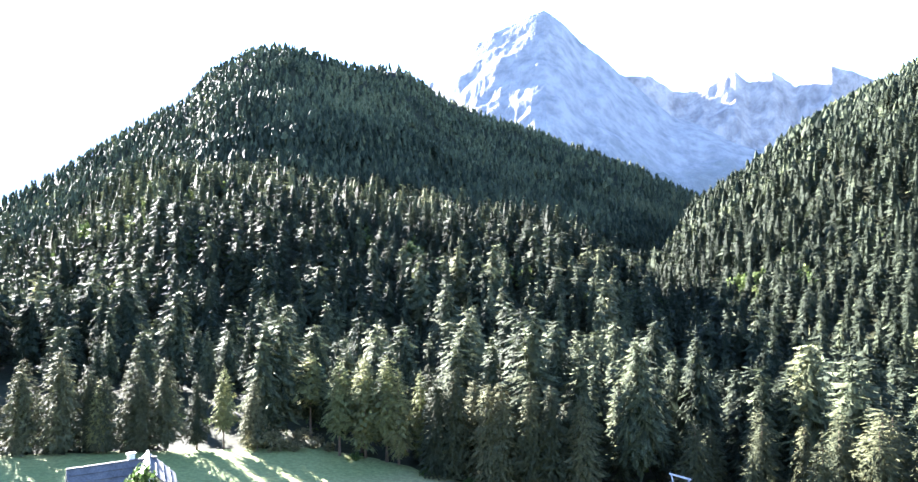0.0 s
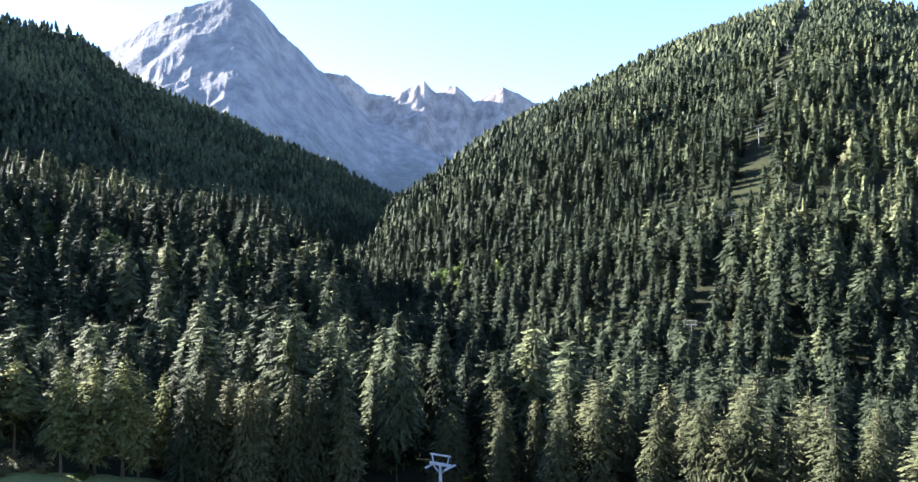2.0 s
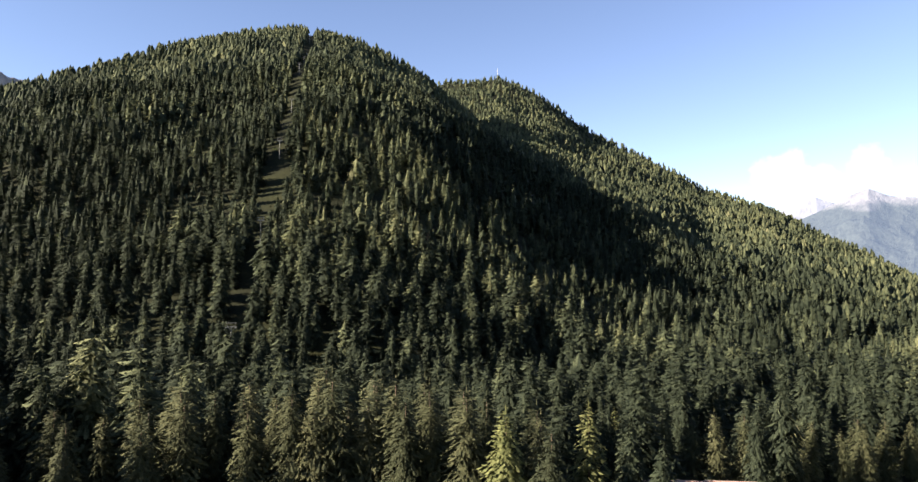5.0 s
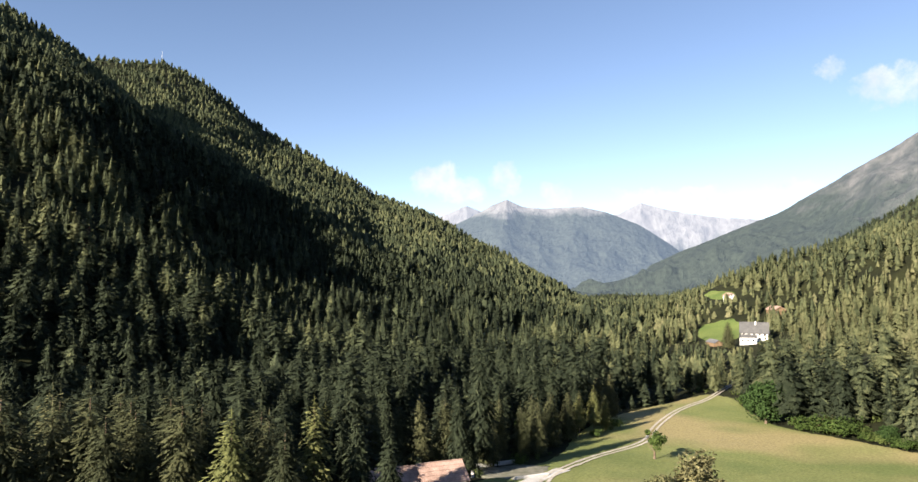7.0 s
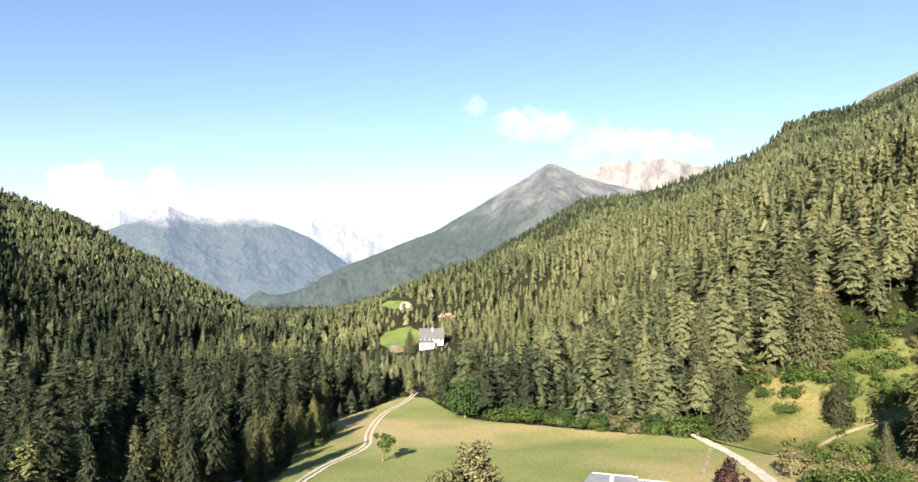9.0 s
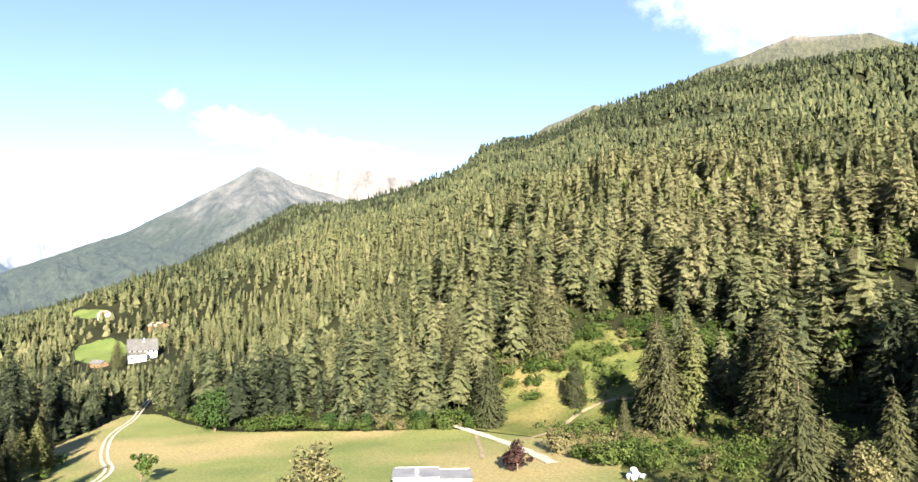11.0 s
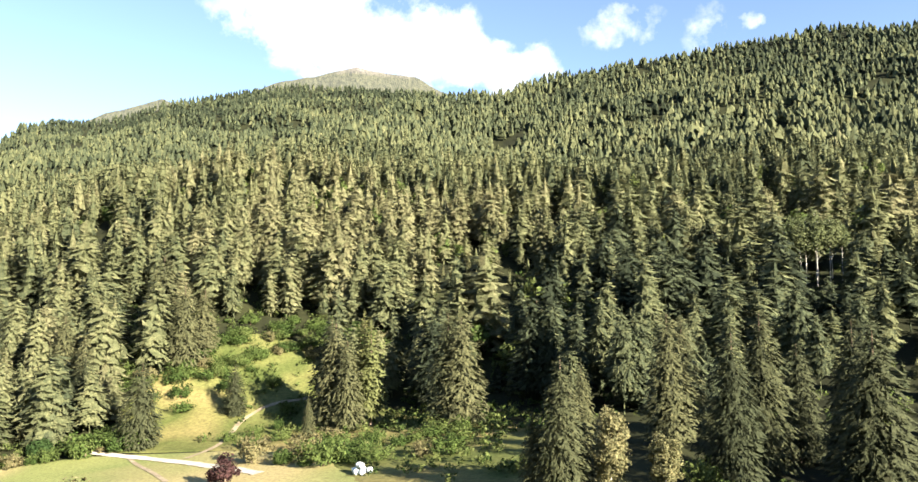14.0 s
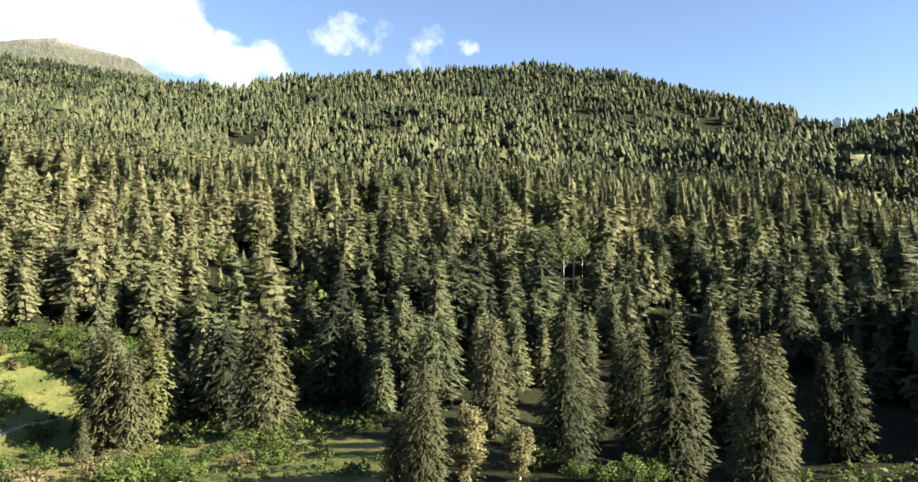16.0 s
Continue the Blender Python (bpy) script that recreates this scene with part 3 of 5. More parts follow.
def bough_tree(seed, count, spread=0.17, low=0.04, droop=0.8, belly=0.6, core=0.62, size=1.0, fold=True, ragged=0.3, blunt=0.012, slim=1.0):
    """A spruce one metre high: a coat of hanging sprays, unevenly strewn and never in line, over a dark core. fold: each spray is a tent of two faces."""
    g = np.random.default_rng(seed)
    # more sprays where the crown is wide
    q = (np.arange(count) + g.random(count)) / count
    u = 1 - (1 - 0.99 * q) ** 0.57
    u = np.clip(u + g.normal(0, 0.02, count), 0, 0.975)
    a = 2.39996 * np.arange(count) + g.normal(0, 0.6, count)
    # strong and weak boughs, and one side fuller than the other
    lobe = np.sin(u * 43 + g.random() * 6 + 2.2 * np.sin(a + g.random() * 6)) * np.sin(3 * a + 17 * u + g.random() * 6)
    bulge = 1 + 0.20 * lobe + 0.12 * np.sin(a + g.random() * 6)
    full = spread * (1 - u) ** belly * np.minimum(1.0, 0.74 + 1.3 * u) * bulge + blunt
    reach = full * g.uniform(1 - 1.5 * ragged, 1 + 0.6 * ragged, count)
    z = low + (0.985 - low) * u
    unit = math.sqrt(spread * 2.2 / count) * size * np.clip(0.35 + (full / spread), 0.4, 1.1) * g.uniform(0.6, 1.45, count)
    out = np.stack([np.cos(a), np.sin(a), 0 * a], -1)
    side = np.stack([-np.sin(a), np.cos(a), 0 * a], -1)
    up = np.array([0.0, 0.0, 1.0])
    steep = droop * np.interp(u, [0, 0.6, 0.9, 1.0], [1, 0.8, 0.3, -1.2]) * g.uniform(0.2, 1.6, count)
    way = out - up * steep[:, None]
    way /= np.linalg.norm(way, axis=1)[:, None]
    way += side * g.normal(0, 0.35, count)[:, None]
    tip = out * reach[:, None] + up * z[:, None] + way * (0.6 * unit)[:, None]
    root = tip - way * (unit * (2.1 + 0.8 * (1 - slim)))[:, None]
    left = tip - way * (unit * g.uniform(0.6, 1.1, count))[:, None] + side * (unit * 0.55 * slim)[:, None] - up * (unit * g.uniform(0.0, 0.5, count))[:, None]
    right = tip - way * (unit * g.uniform(0.6, 1.1, count))[:, None] - side * (unit * 0.55 * slim)[:, None] - up * (unit * g.uniform(0.0, 0.5, count))[:, None]
    if fold:
        v = np.stack([root, left, tip, right], 1).reshape(-1, 3)
        at = 4 * np.arange(count)[:, None]
        f = np.concatenate([at + np.array([[0, 1, 2]]), at + np.array([[0, 2, 3]])])
    else:
        lift = (0.35 * unit)[:, None] * way
        v = np.stack([left - lift, tip, right - lift], 1).reshape(-1, 3)
        f = np.arange(len(v)).reshape(-1, 3)
    v[:, 2] = np.minimum(v[:, 2], 1.0 - 0.9 * np.hypot(v[:, 0], v[:, 1]))
    spire = np.array([(0, 0, 1.01), (0.005, 0, 0.95), (-0.003, 0.004, 0.95), (-0.003, -0.004, 0.95)])
    shapes = [(v, f), (spire, np.array([(0, 1, 2), (0, 2, 3), (0, 3, 1)]))]
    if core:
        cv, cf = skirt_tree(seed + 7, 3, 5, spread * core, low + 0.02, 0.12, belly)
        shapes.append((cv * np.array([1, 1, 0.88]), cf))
    if low > 0.1:
        r = 0.009
        shapes.append((np.array([(r, 0, -0.02), (-r / 2, 0.87 * r, -0.02), (-r / 2, -0.87 * r, -0.02), (0, 0, 0.5)]), np.array([(0, 1, 3), (1, 2, 3), (2, 0, 3)])))
    return joined(*shapes)


def conifer(seed, levels, per, sprays, spread=0.17, low=0.05, droop=0.45, gaps=0.0):
    """The crown of a spruce or larch one metre high: whorls of drooping branches, each a folded spray with side twigs."""
    g = np.random.default_rng(seed)
    v, f = [], []

    def spray(root, way, length, width, sag):
        side = np.array([-way[1], way[0], 0.0])
        side /= max(np.linalg.norm(side), 1e-6)
        mid = root + way * length * 0.5 + np.array([0, 0, -sag * length * 0.22])
        tip = root + way * length + np.array([0, 0, -sag * length])
        a = mid + side * width * g.uniform(0.7, 1.2) - np.array([0, 0, width * 0.55]) + way * length * g.uniform(-0.1, 0.12)
        b = mid - side * width * g.uniform(0.7, 1.2) - np.array([0, 0, width * 0.55]) + way * length * g.uniform(-0.1, 0.12)
        n = len(v)
        v.extend((root, mid, tip, a, b))
        f.extend(((n, n + 3, n + 1), (n, n + 1, n + 4), (n + 3, n + 2, n + 1), (n + 1, n + 2, n + 4)))

    for i in range(levels):
        u = (i + g.uniform(0, 0.5)) / levels
        z = low + (0.985 - low) * u
        full = spread * ((1 - u) ** 0.72 * min(1.0, 0.62 + 2.2 * u)) + 0.008
        turn = g.random() * 6.2832
        for j in range(per if u < 0.85 else max(4, per - 2)):
            if g.random() < gaps:
                continue
            a = turn + 6.2832 * (j + g.uniform(-0.3, 0.3)) / per
            length = full * g.uniform(0.7, 1.2)
            lift = 0.75 * u ** 2 - 0.12
            way = np.array([math.cos(a), math.sin(a), lift])
            root = np.array([0, 0, z + g.uniform(-0.3, 0.3) / levels])
            sag = droop * (1 - 0.8 * u) * g.uniform(0.6, 1.3)
            spray(root, way, length, length * 0.11 + 0.003, sag)
            for k in range(sprays):
                s = 0.35 + 0.5 * k / max(1, sprays) + g.uniform(0, 0.1)
                for turned in (-1, 1):
                    b = a + turned * g.uniform(0.6, 1.0)
                    at = root + way * length * s + np.array([0, 0, -sag * length * s * s])
                    spray(at, np.array([math.cos(b), math.sin(b), -0.25]), length * 0.45 * (1.15 - s * 0.5), length * 0.07, sag * 1.1)
    n = len(v)
    v.extend((np.array([0, 0, 1.0]), np.array([0.008, 0, 0.93]), np.array([-0.004, 0.007, 0.93]), np.array([-0.004, -0.007, 0.93])))
    f.extend(((n, n + 1, n + 2), (n, n + 2, n + 3), (n, n + 3, n + 1)))
    return np.array(v), np.array(f)


def leaf_cloud(seed, lobes, leaves, size, shape=(0.5, 0.5, 0.5), centre=0.5, lump=1.0):
    """A leafy crown about one metre high: many small leaf sprays gathered in uneven lobes."""
    g = np.random.default_rng(seed)
    mids = g.normal(0, 1, (lobes, 3))
    mids = mids / np.linalg.norm(mids, axis=1)[:, None] * g.uniform(0.25, 0.72, (lobes, 1)) * np.array(shape) + np.array([0, 0, centre])
    rad = g.uniform(0.16, 0.34, lobes) * max(shape) * lump
    pick = g.integers(0, lobes, leaves)
    d = g.normal(0, 1, (leaves, 3))
    d /= np.linalg.norm(d, axis=1)[:, None]
    c = mids[pick] + d * (rad[pick] * g.uniform(0.55, 1.05, leaves))[:, None]
    c[:, 2] = np.maximum(c[:, 2], 0.02)
    t1 = np.cross(d + 0.6 * g.normal(0, 1, (leaves, 3)), g.normal(0, 1, (leaves, 3)))
    t1 /= np.linalg.norm(t1, axis=1)[:, None]
    t2 = np.cross(t1, d + 0.5 * g.normal(0, 1, (leaves, 3)))
    t2 /= np.linalg.norm(t2, axis=1)[:, None]
    s = size * g.uniform(0.6, 1.4, (leaves, 1))
    quad = np.stack([c - t1 * s, c - t2 * s * 0.6, c + t1 * s, c + t2 * s * 0.6], 1)
    n = 4 * np.arange(leaves)[:, None]
    return quad.reshape(-1, 3), np.concatenate([n + np.array([[0, 1, 2]]), n + np.array([[0, 2, 3]])])


def stamp(name, spots, sizes, shapes, which, tints, widths, label, category, mat="forest_needles", seed=1, centre=None):
    """Many trees in one mesh: shapes[which] set on each spot, turned and scaled, with a tint for each tree."""
    g = np.random.default_rng(seed)
    verts, faces, tint, norms, at = [], [], [], [], 0
    for k, (sv, sf) in enumerate(shapes):
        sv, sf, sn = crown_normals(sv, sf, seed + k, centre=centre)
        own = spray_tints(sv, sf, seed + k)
        m = np.where(which == k)[0]
        if not len(m):
            continue
        a = g.random(len(m)) * 6.2832
        c, s = np.cos(a)[:, None], np.sin(a)[:, None]
        w = (sizes[m] * widths[m])[:, None]
        lean = g.normal(0, 0.02, (len(m), 2))
        x = w * (sv[None, :, 0] * c - sv[None, :, 1] * s) + lean[:, :1] * sv[None, :, 2] * sizes[m][:, None]
        y = w * (sv[None, :, 0] * s + sv[None, :, 1] * c) + lean[:, 1:] * sv[None, :, 2] * sizes[m][:, None]
        z = sizes[m][:, None] * sv[None, :, 2]
        p = np.stack([x + spots[m, 0][:, None], y + spots[m, 1][:, None], z + spots[m, 2][:, None]], -1)
        verts.append(p.reshape(-1, 3))
        faces.append((sf[None] + (at + np.arange(len(m)) * len(sv))[:, None, None]).reshape(-1, 3))
        norms.append(np.stack([sn[None, :, 0] * c - sn[None, :, 1] * s, sn[None, :, 0] * s + sn[None, :, 1] * c, sn[None, :, 2] + 0 * c], -1).reshape(-1, 3))
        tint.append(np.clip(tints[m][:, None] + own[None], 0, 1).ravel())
        at += len(m) * len(sv)
    me = foliage_mesh(name, np.concatenate(verts), np.concatenate(faces), np.concatenate(norms), mat)
    layer = me.attributes.new("tint", "FLOAT", "POINT")
    layer.data.foreach_set("value", np.concatenate(tint).astype(np.float32))
    return tagged(new(name, me), label, category, kind="stuff")


def inside(poly, x, y):
    p = np.array(poly, float)
    hit = np.zeros(np.shape(x), bool)
    for (x0, y0), (x1, y1) in zip(p, np.roll(p, -1, 0)):
        cross = (y0 > y) != (y1 > y)
        hit ^= cross & (x < (x1 - x0) * (y - y0) / (y1 - y0 + 1e-12) + x0)
    return hit


# open ground, in plan
EAST_MEADOW = [(60, 20), (100, 48), (135, 45), (175, 18), (225, 8), (262, -5), (300, -32), (338, -62), (322, -72), (285, -68), (243, -66), (205, -88), (165, -112), (120, -112), (90, -100), (60, -60)]
WEST_MEADOW = [(-130, 60), (-120, 98), (-98, 107), (-80, 117), (-62, 128), (-52, 134), (-20, 128), (5, 110), (20, 90), (60, 40), (64, 20), (64, -58), (34, -56), (10, -24), (-40, -8), (-105, 12)]
GLADE = [(176, -166), (172, -186), (158, -198), (138, -198), (118, -182), (90, -160), (60, -131), (37, -111), (20, -64), (30, -55), (69, -62), (90, -95), (120, -112), (165, -112), (180, -150)]
DARK_HOLLOW = [(42, -80), (12, -56), (6, -18), (-112, 0), (-112, -112), (-60, -118), (-10, -120), (24, -112), (40, -140), (60, -180), (76, -186), (74, -165), (58, -140), (48, -118), (44, -100)]
LIFT_FROM, LIFT_TO, LIFT_HALF = (16.0, 106.0), (1130.0, 1220.0), 6.5
CLEARINGS = [(-77, -236, 13), (-70, -220, 11), (-60, -205, 10), (-73, -229, 10), (572, -150, 17), (552, -132, 15), (640, -146, 34), (600, -140, 20), (672, -155, 24), (3, -425, 20), (24, -452, 14), (770, -186, 22), (810, -186, 22), (850, -184, 22), (-760, -745, 52), (-762, -676, 34), (-565, -520, 46), (-868, -905, 12), (-895, -932, 14), (-925, -962, 16), (-842, -880, 12)]


def open_ground(x, y):
    o = inside(EAST_MEADOW, x, y) | inside(WEST_MEADOW, x, y) | inside(GLADE, x, y)
    ux, uy = LIFT_TO[0] - LIFT_FROM[0], LIFT_TO[1] - LIFT_FROM[1]
    n = math.hypot(ux, uy)
    along = ((x - LIFT_FROM[0]) * ux + (y - LIFT_FROM[1]) * uy) / n
    across = np.abs((x - LIFT_FROM[0]) * uy - (y - LIFT_FROM[1]) * ux) / n
    o |= (along > 190) & (across < np.interp(along, [200, 450, 900], [4.0, LIFT_HALF, 9.0]))
    for cx, cy, cr in CLEARINGS:
        o |= np.hypot(x - cx, y - cy) < cr
    rr = np.hypot(x - HUB[0], y - HUB[1])
    bb = np.degrees(np.arctan2(x - HUB[0], y - HUB[1])) % 360
    o |= (rr < 95) & ((bb < 186) | (bb > 302))
    west = (bb > 225) & (bb < 303)
    o |= west & (rr < 190)
    o |= inside(DARK_HOLLOW, x, y)
    o |= (rr > 190) & (bb > 238) & (bb < 296)
    o |= (rr > 105) & (rr < 200) & (bb > 298) & (bb < 311.5)
    o |= (x > -150) & (x < -66) & (y > 122) & (y < 150) & (fbm(x / 18, y / 18, 1) < 0.1)
    o |= np.hypot(x - 10, y - 35) < 52
    for sx, sy in STANDING:
        o |= np.hypot(x - sx, y - sy) < 5.5
    return o


def scatter(r0, r1, spacing, seed):
    """Jittered spots on the slopes that face the valley, between two distances from its middle; spacing(r) in metres."""
    g = np.random.default_rng(seed)
    spots = []
    r = r0
    while r < r1:
        s = spacing(r)
        n = int(math.radians(297 if r > 170 else 360) * r / s)
        b = math.radians(-65) + (np.arange(n) + g.uniform(-0.45, 0.45, n)) * s / r
        rr = r + g.uniform(-0.5, 0.5, n) * s
        spots.append(np.stack([HUB[0] + rr * np.sin(b), HUB[1] + rr * np.cos(b)], -1))
        r += s
    p = np.concatenate(spots)
    z = land(p[:, 0], p[:, 1])
    keep = ~open_ground(p[:, 0], p[:, 1])
    # slopes turned away from the valley carry nothing that could be seen
    d = p - np.array(HUB)
    rad = np.hypot(d[:, 0], d[:, 1])
    seen = np.ones(len(p), bool)
    for q in (0.5, 0.6, 0.7, 0.78, 0.85, 0.9, 0.94, 0.97):
        zq = land(HUB[0] + d[:, 0] * q, HUB[1] + d[:, 1] * q)
        line = EYE_LEVEL + (z + 26 - EYE_LEVEL) * q
        seen &= (zq + np.where(rad * (1 - q) > 40, 5, -25) < line)
    keep &= seen
    return np.column_stack([p, z])[keep]


def tree_mix(p, seed):
    """Height, tint and width for each spot: stands of spruce broken by lighter larch, taller in the hollows; sun, shade
    and haze by place are in the tint too.
    """
    g = np.random.default_rng(seed)
    stand = fbm(p[:, 0] / 140, p[:, 1] / 140, 3)
    rr = np.hypot(p[:, 0] - HUB[0], p[:, 1] - HUB[1])
    even = np.interp(rr, [700, 1300], [1.0, 0.6])
    size = np.clip(23.5 + even * (24 * fbm(p[:, 0] / 55 + 40, p[:, 1] / 55, 2) + g.normal(0, 4.8, len(p))), 7, 36)
    # tint rises for sun in the south and haze far off, falls for north-eastern shade
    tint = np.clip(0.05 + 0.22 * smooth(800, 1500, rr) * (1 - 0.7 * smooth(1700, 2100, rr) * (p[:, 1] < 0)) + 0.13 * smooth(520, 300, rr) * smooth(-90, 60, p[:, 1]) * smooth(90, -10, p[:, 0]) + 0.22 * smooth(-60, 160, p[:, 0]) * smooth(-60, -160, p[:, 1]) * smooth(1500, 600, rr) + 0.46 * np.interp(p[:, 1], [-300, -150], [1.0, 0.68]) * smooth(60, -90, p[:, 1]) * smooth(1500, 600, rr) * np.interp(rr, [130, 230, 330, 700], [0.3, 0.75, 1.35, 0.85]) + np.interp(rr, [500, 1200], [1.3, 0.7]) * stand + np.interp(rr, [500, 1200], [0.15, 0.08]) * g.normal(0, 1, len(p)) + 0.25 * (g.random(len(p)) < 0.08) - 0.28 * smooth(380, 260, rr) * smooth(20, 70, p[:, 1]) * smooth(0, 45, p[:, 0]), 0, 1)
    return size, tint, g.uniform(0.66, 1.08, len(p))


def build_woods():
    far_shapes = [skirt_tree(50 + k, 3, 5, 0.26 + 0.022 * (k % 4), 0.0, 0.16, 0.55) for k in range(10)]
    cone_shapes = [bough_tree(70 + k, 26, 0.18 + 0.018 * (k % 4), 0.0, core=0.8, fold=False, size=1.2) for k in range(12)]
    mid_shapes = [bough_tree(70 + k, 90, 0.16 + 0.018 * (k % 4), 0.0, core=0.72, fold=False, size=1.4, belly=(0.62, 0.5, 0.75)[k % 3]) for k in range(12)]
    near_shapes = [bough_tree(90 + k, 220, 0.15 + 0.016 * (k % 4), 0.03 + 0.09 * (k % 3), 0.6 + 0.2 * (k % 3), size=1.35, belly=(0.62, 0.48, 0.75)[k % 3]) for k in range(12)]
    fine_shapes = [bough_tree(190 + k, 600, 0.145 + 0.014 * (k % 4), 0.03 + 0.11 * (k % 3), 0.6 + 0.2 * (k % 3), size=1.7, slim=0.62, ragged=0.36, belly=(0.62, 0.48, 0.75)[k % 3]) for k in range(12)]
    plain = lambda r: max(9.6, r * 0.0082)
    for name, r0, r1, space, shapes, seed, gap in (("near_woods", 60, 205, lambda r: 9.0, fine_shapes, 3, -0.06), ("slope_woods", 205, 370, lambda r: 9.6, near_shapes, 6, -0.06), ("hill_woods", 370, 640, lambda r: 9.8, mid_shapes, 4, -0.07),
                                                   ("upper_woods", 640, 1000, plain, cone_shapes, 8, -0.1), ("far_woods", 1000, 1900, plain, far_shapes, 5, -0.13), ("distant_woods", 1900, 3000, plain, far_shapes, 7, -0.13)):
        p = scatter(r0, r1, space, seed)
        rr = np.hypot(p[:, 0] - HUB[0], p[:, 1] - HUB[1])
        # windfalls and hollows leave gaps in the canopy
        hollow = fbm(p[:, 0] / 26 + 9, p[:, 1] / 26, 2) + 0.6 * fbm(p[:, 0] / 75, p[:, 1] / 75 + 3, 2) < gap
        # groups of old spruces stand apart on the lower southern slope
        apart = (p[:, 1] < -60) & (p[:, 0] < 140) & (p[:, 0] > 66) & (rr < 215) & (fbm(p[:, 0] / 21 + 2, p[:, 1] / 21 + 7, 2) < -0.07)
        dice = np.random.default_rng(seed + 30)
        hollow &= ~((p[:, 0] > 90) & (p[:, 0] < 260) & (p[:, 1] > -300) & (p[:, 1] < -195))
        hollow &= (p[:, 1] < 60) | ((rr > 420) & (dice.random(len(p)) < 0.6))
        south = p[:, 1] < -45
        thin = np.where(south, np.interp(rr, [330, 800], [1.0, 0.2]) * np.interp(p[:, 0], [40, 110], [0.18, 0.10]), 0.0)
        grown = np.where(south, np.interp(rr, [330, 800, 1400], [1.3, 1.1, 0.85]), np.interp(rr, [900, 1400], [1.0, 0.85]))
        east = np.degrees(np.arctan2(p[:, 0] - HUB[0], p[:, 1] - HUB[1])) % 360
        grown = grown * np.where(south & (rr > 300), np.interp(east, [95, 118, 150], [0.6, 0.7, 1.0]), 1.0)
        young = (hollow & (dice.random(len(p)) < (0.7 if r0 < 800 else 0.0))) | (dice.random(len(p)) < thin * 0.3)
        keep = (~hollow | young) & (~apart | (dice.random(len(p)) < 0.12)) & (dice.random(len(p)) > thin)
        p, young, grown = p[keep], young[keep], grown[keep]
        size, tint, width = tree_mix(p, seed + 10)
        # the wood stays low in front of the farmhouse
        d = p[:, :2] - np.array(HUB)
        r, b = np.hypot(d[:, 0], d[:, 1]), np.degrees(np.arctan2(d[:, 0], d[:, 1]))
        size = np.where((b > 101.5) & (b < 111.5) & (r < 620), np.minimum(size, np.maximum(55 - 58 * r / 560 - p[:, 2], 5) / grown), size)
        size = np.where(young, np.clip(size * 0.42, 4, 13), size * grown)
        width = np.where(young, width * 1.5, width * np.where(grown > 1, 1.2, 1.08))
        which = np.random.default_rng(seed).integers(0, len(shapes), len(p))
        p[:, 2] -= 0.5
        old = ~young
        stamp(name, p[old], size[old], shapes, which[old], tint[old], width[old], "dense stand of dark spruce and lighter larch on the slopes, tinted for sun and shade", "forest", "near_needles" if r1 < 700 else "forest_needles", seed=seed)
        if r0 < 100:
            # tall dense wood on the bank in the west, mostly out of view, added to shade the hollow
            g = np.random.default_rng(61)
            x, y = np.meshgrid(np.arange(-205, -36, 6.5), np.arange(-98, 120, 6.5))
            q = np.stack([x.ravel(), y.ravel()], -1) + g.uniform(-2.2, 2.2, (x.size, 2))
            dx, dy = q[:, 0] - 51, q[:, 1] - 73
            aside = (np.degrees(np.arctan2(dx, dy)) % 360 > 229.8) & (np.hypot(dx, dy) > 118)
            q = q[(q[:, 1] < -102 - 0.75 * q[:, 0]) & (q[:, 1] > -160 - 0.70 * (q[:, 0] + 71)) & (~inside(DARK_HOLLOW, q[:, 0], q[:, 1]) | aside) & (aside | (q[:, 0] < -100))]
            n = len(q)
            stamp("bank_woods", np.column_stack([q, land(q[:, 0], q[:, 1]) - 0.4]), g.uniform(31, 38, n), mid_shapes, g.integers(0, 12, n), g.uniform(0.1, 0.4, n), g.uniform(1.0, 1.3, n), "tall dense spruce wood on the western bank, mostly unseen, added for its shade", "forest", "near_needles", seed=62)
        if young.any():
            simple = mid_shapes if r0 < 300 else far_shapes
            stamp("young_" + name, p[young], size[young], simple, which[young] % 10, tint[young], width[young], "young spruces filling the gaps of the wood", "forest", seed=seed + 1)


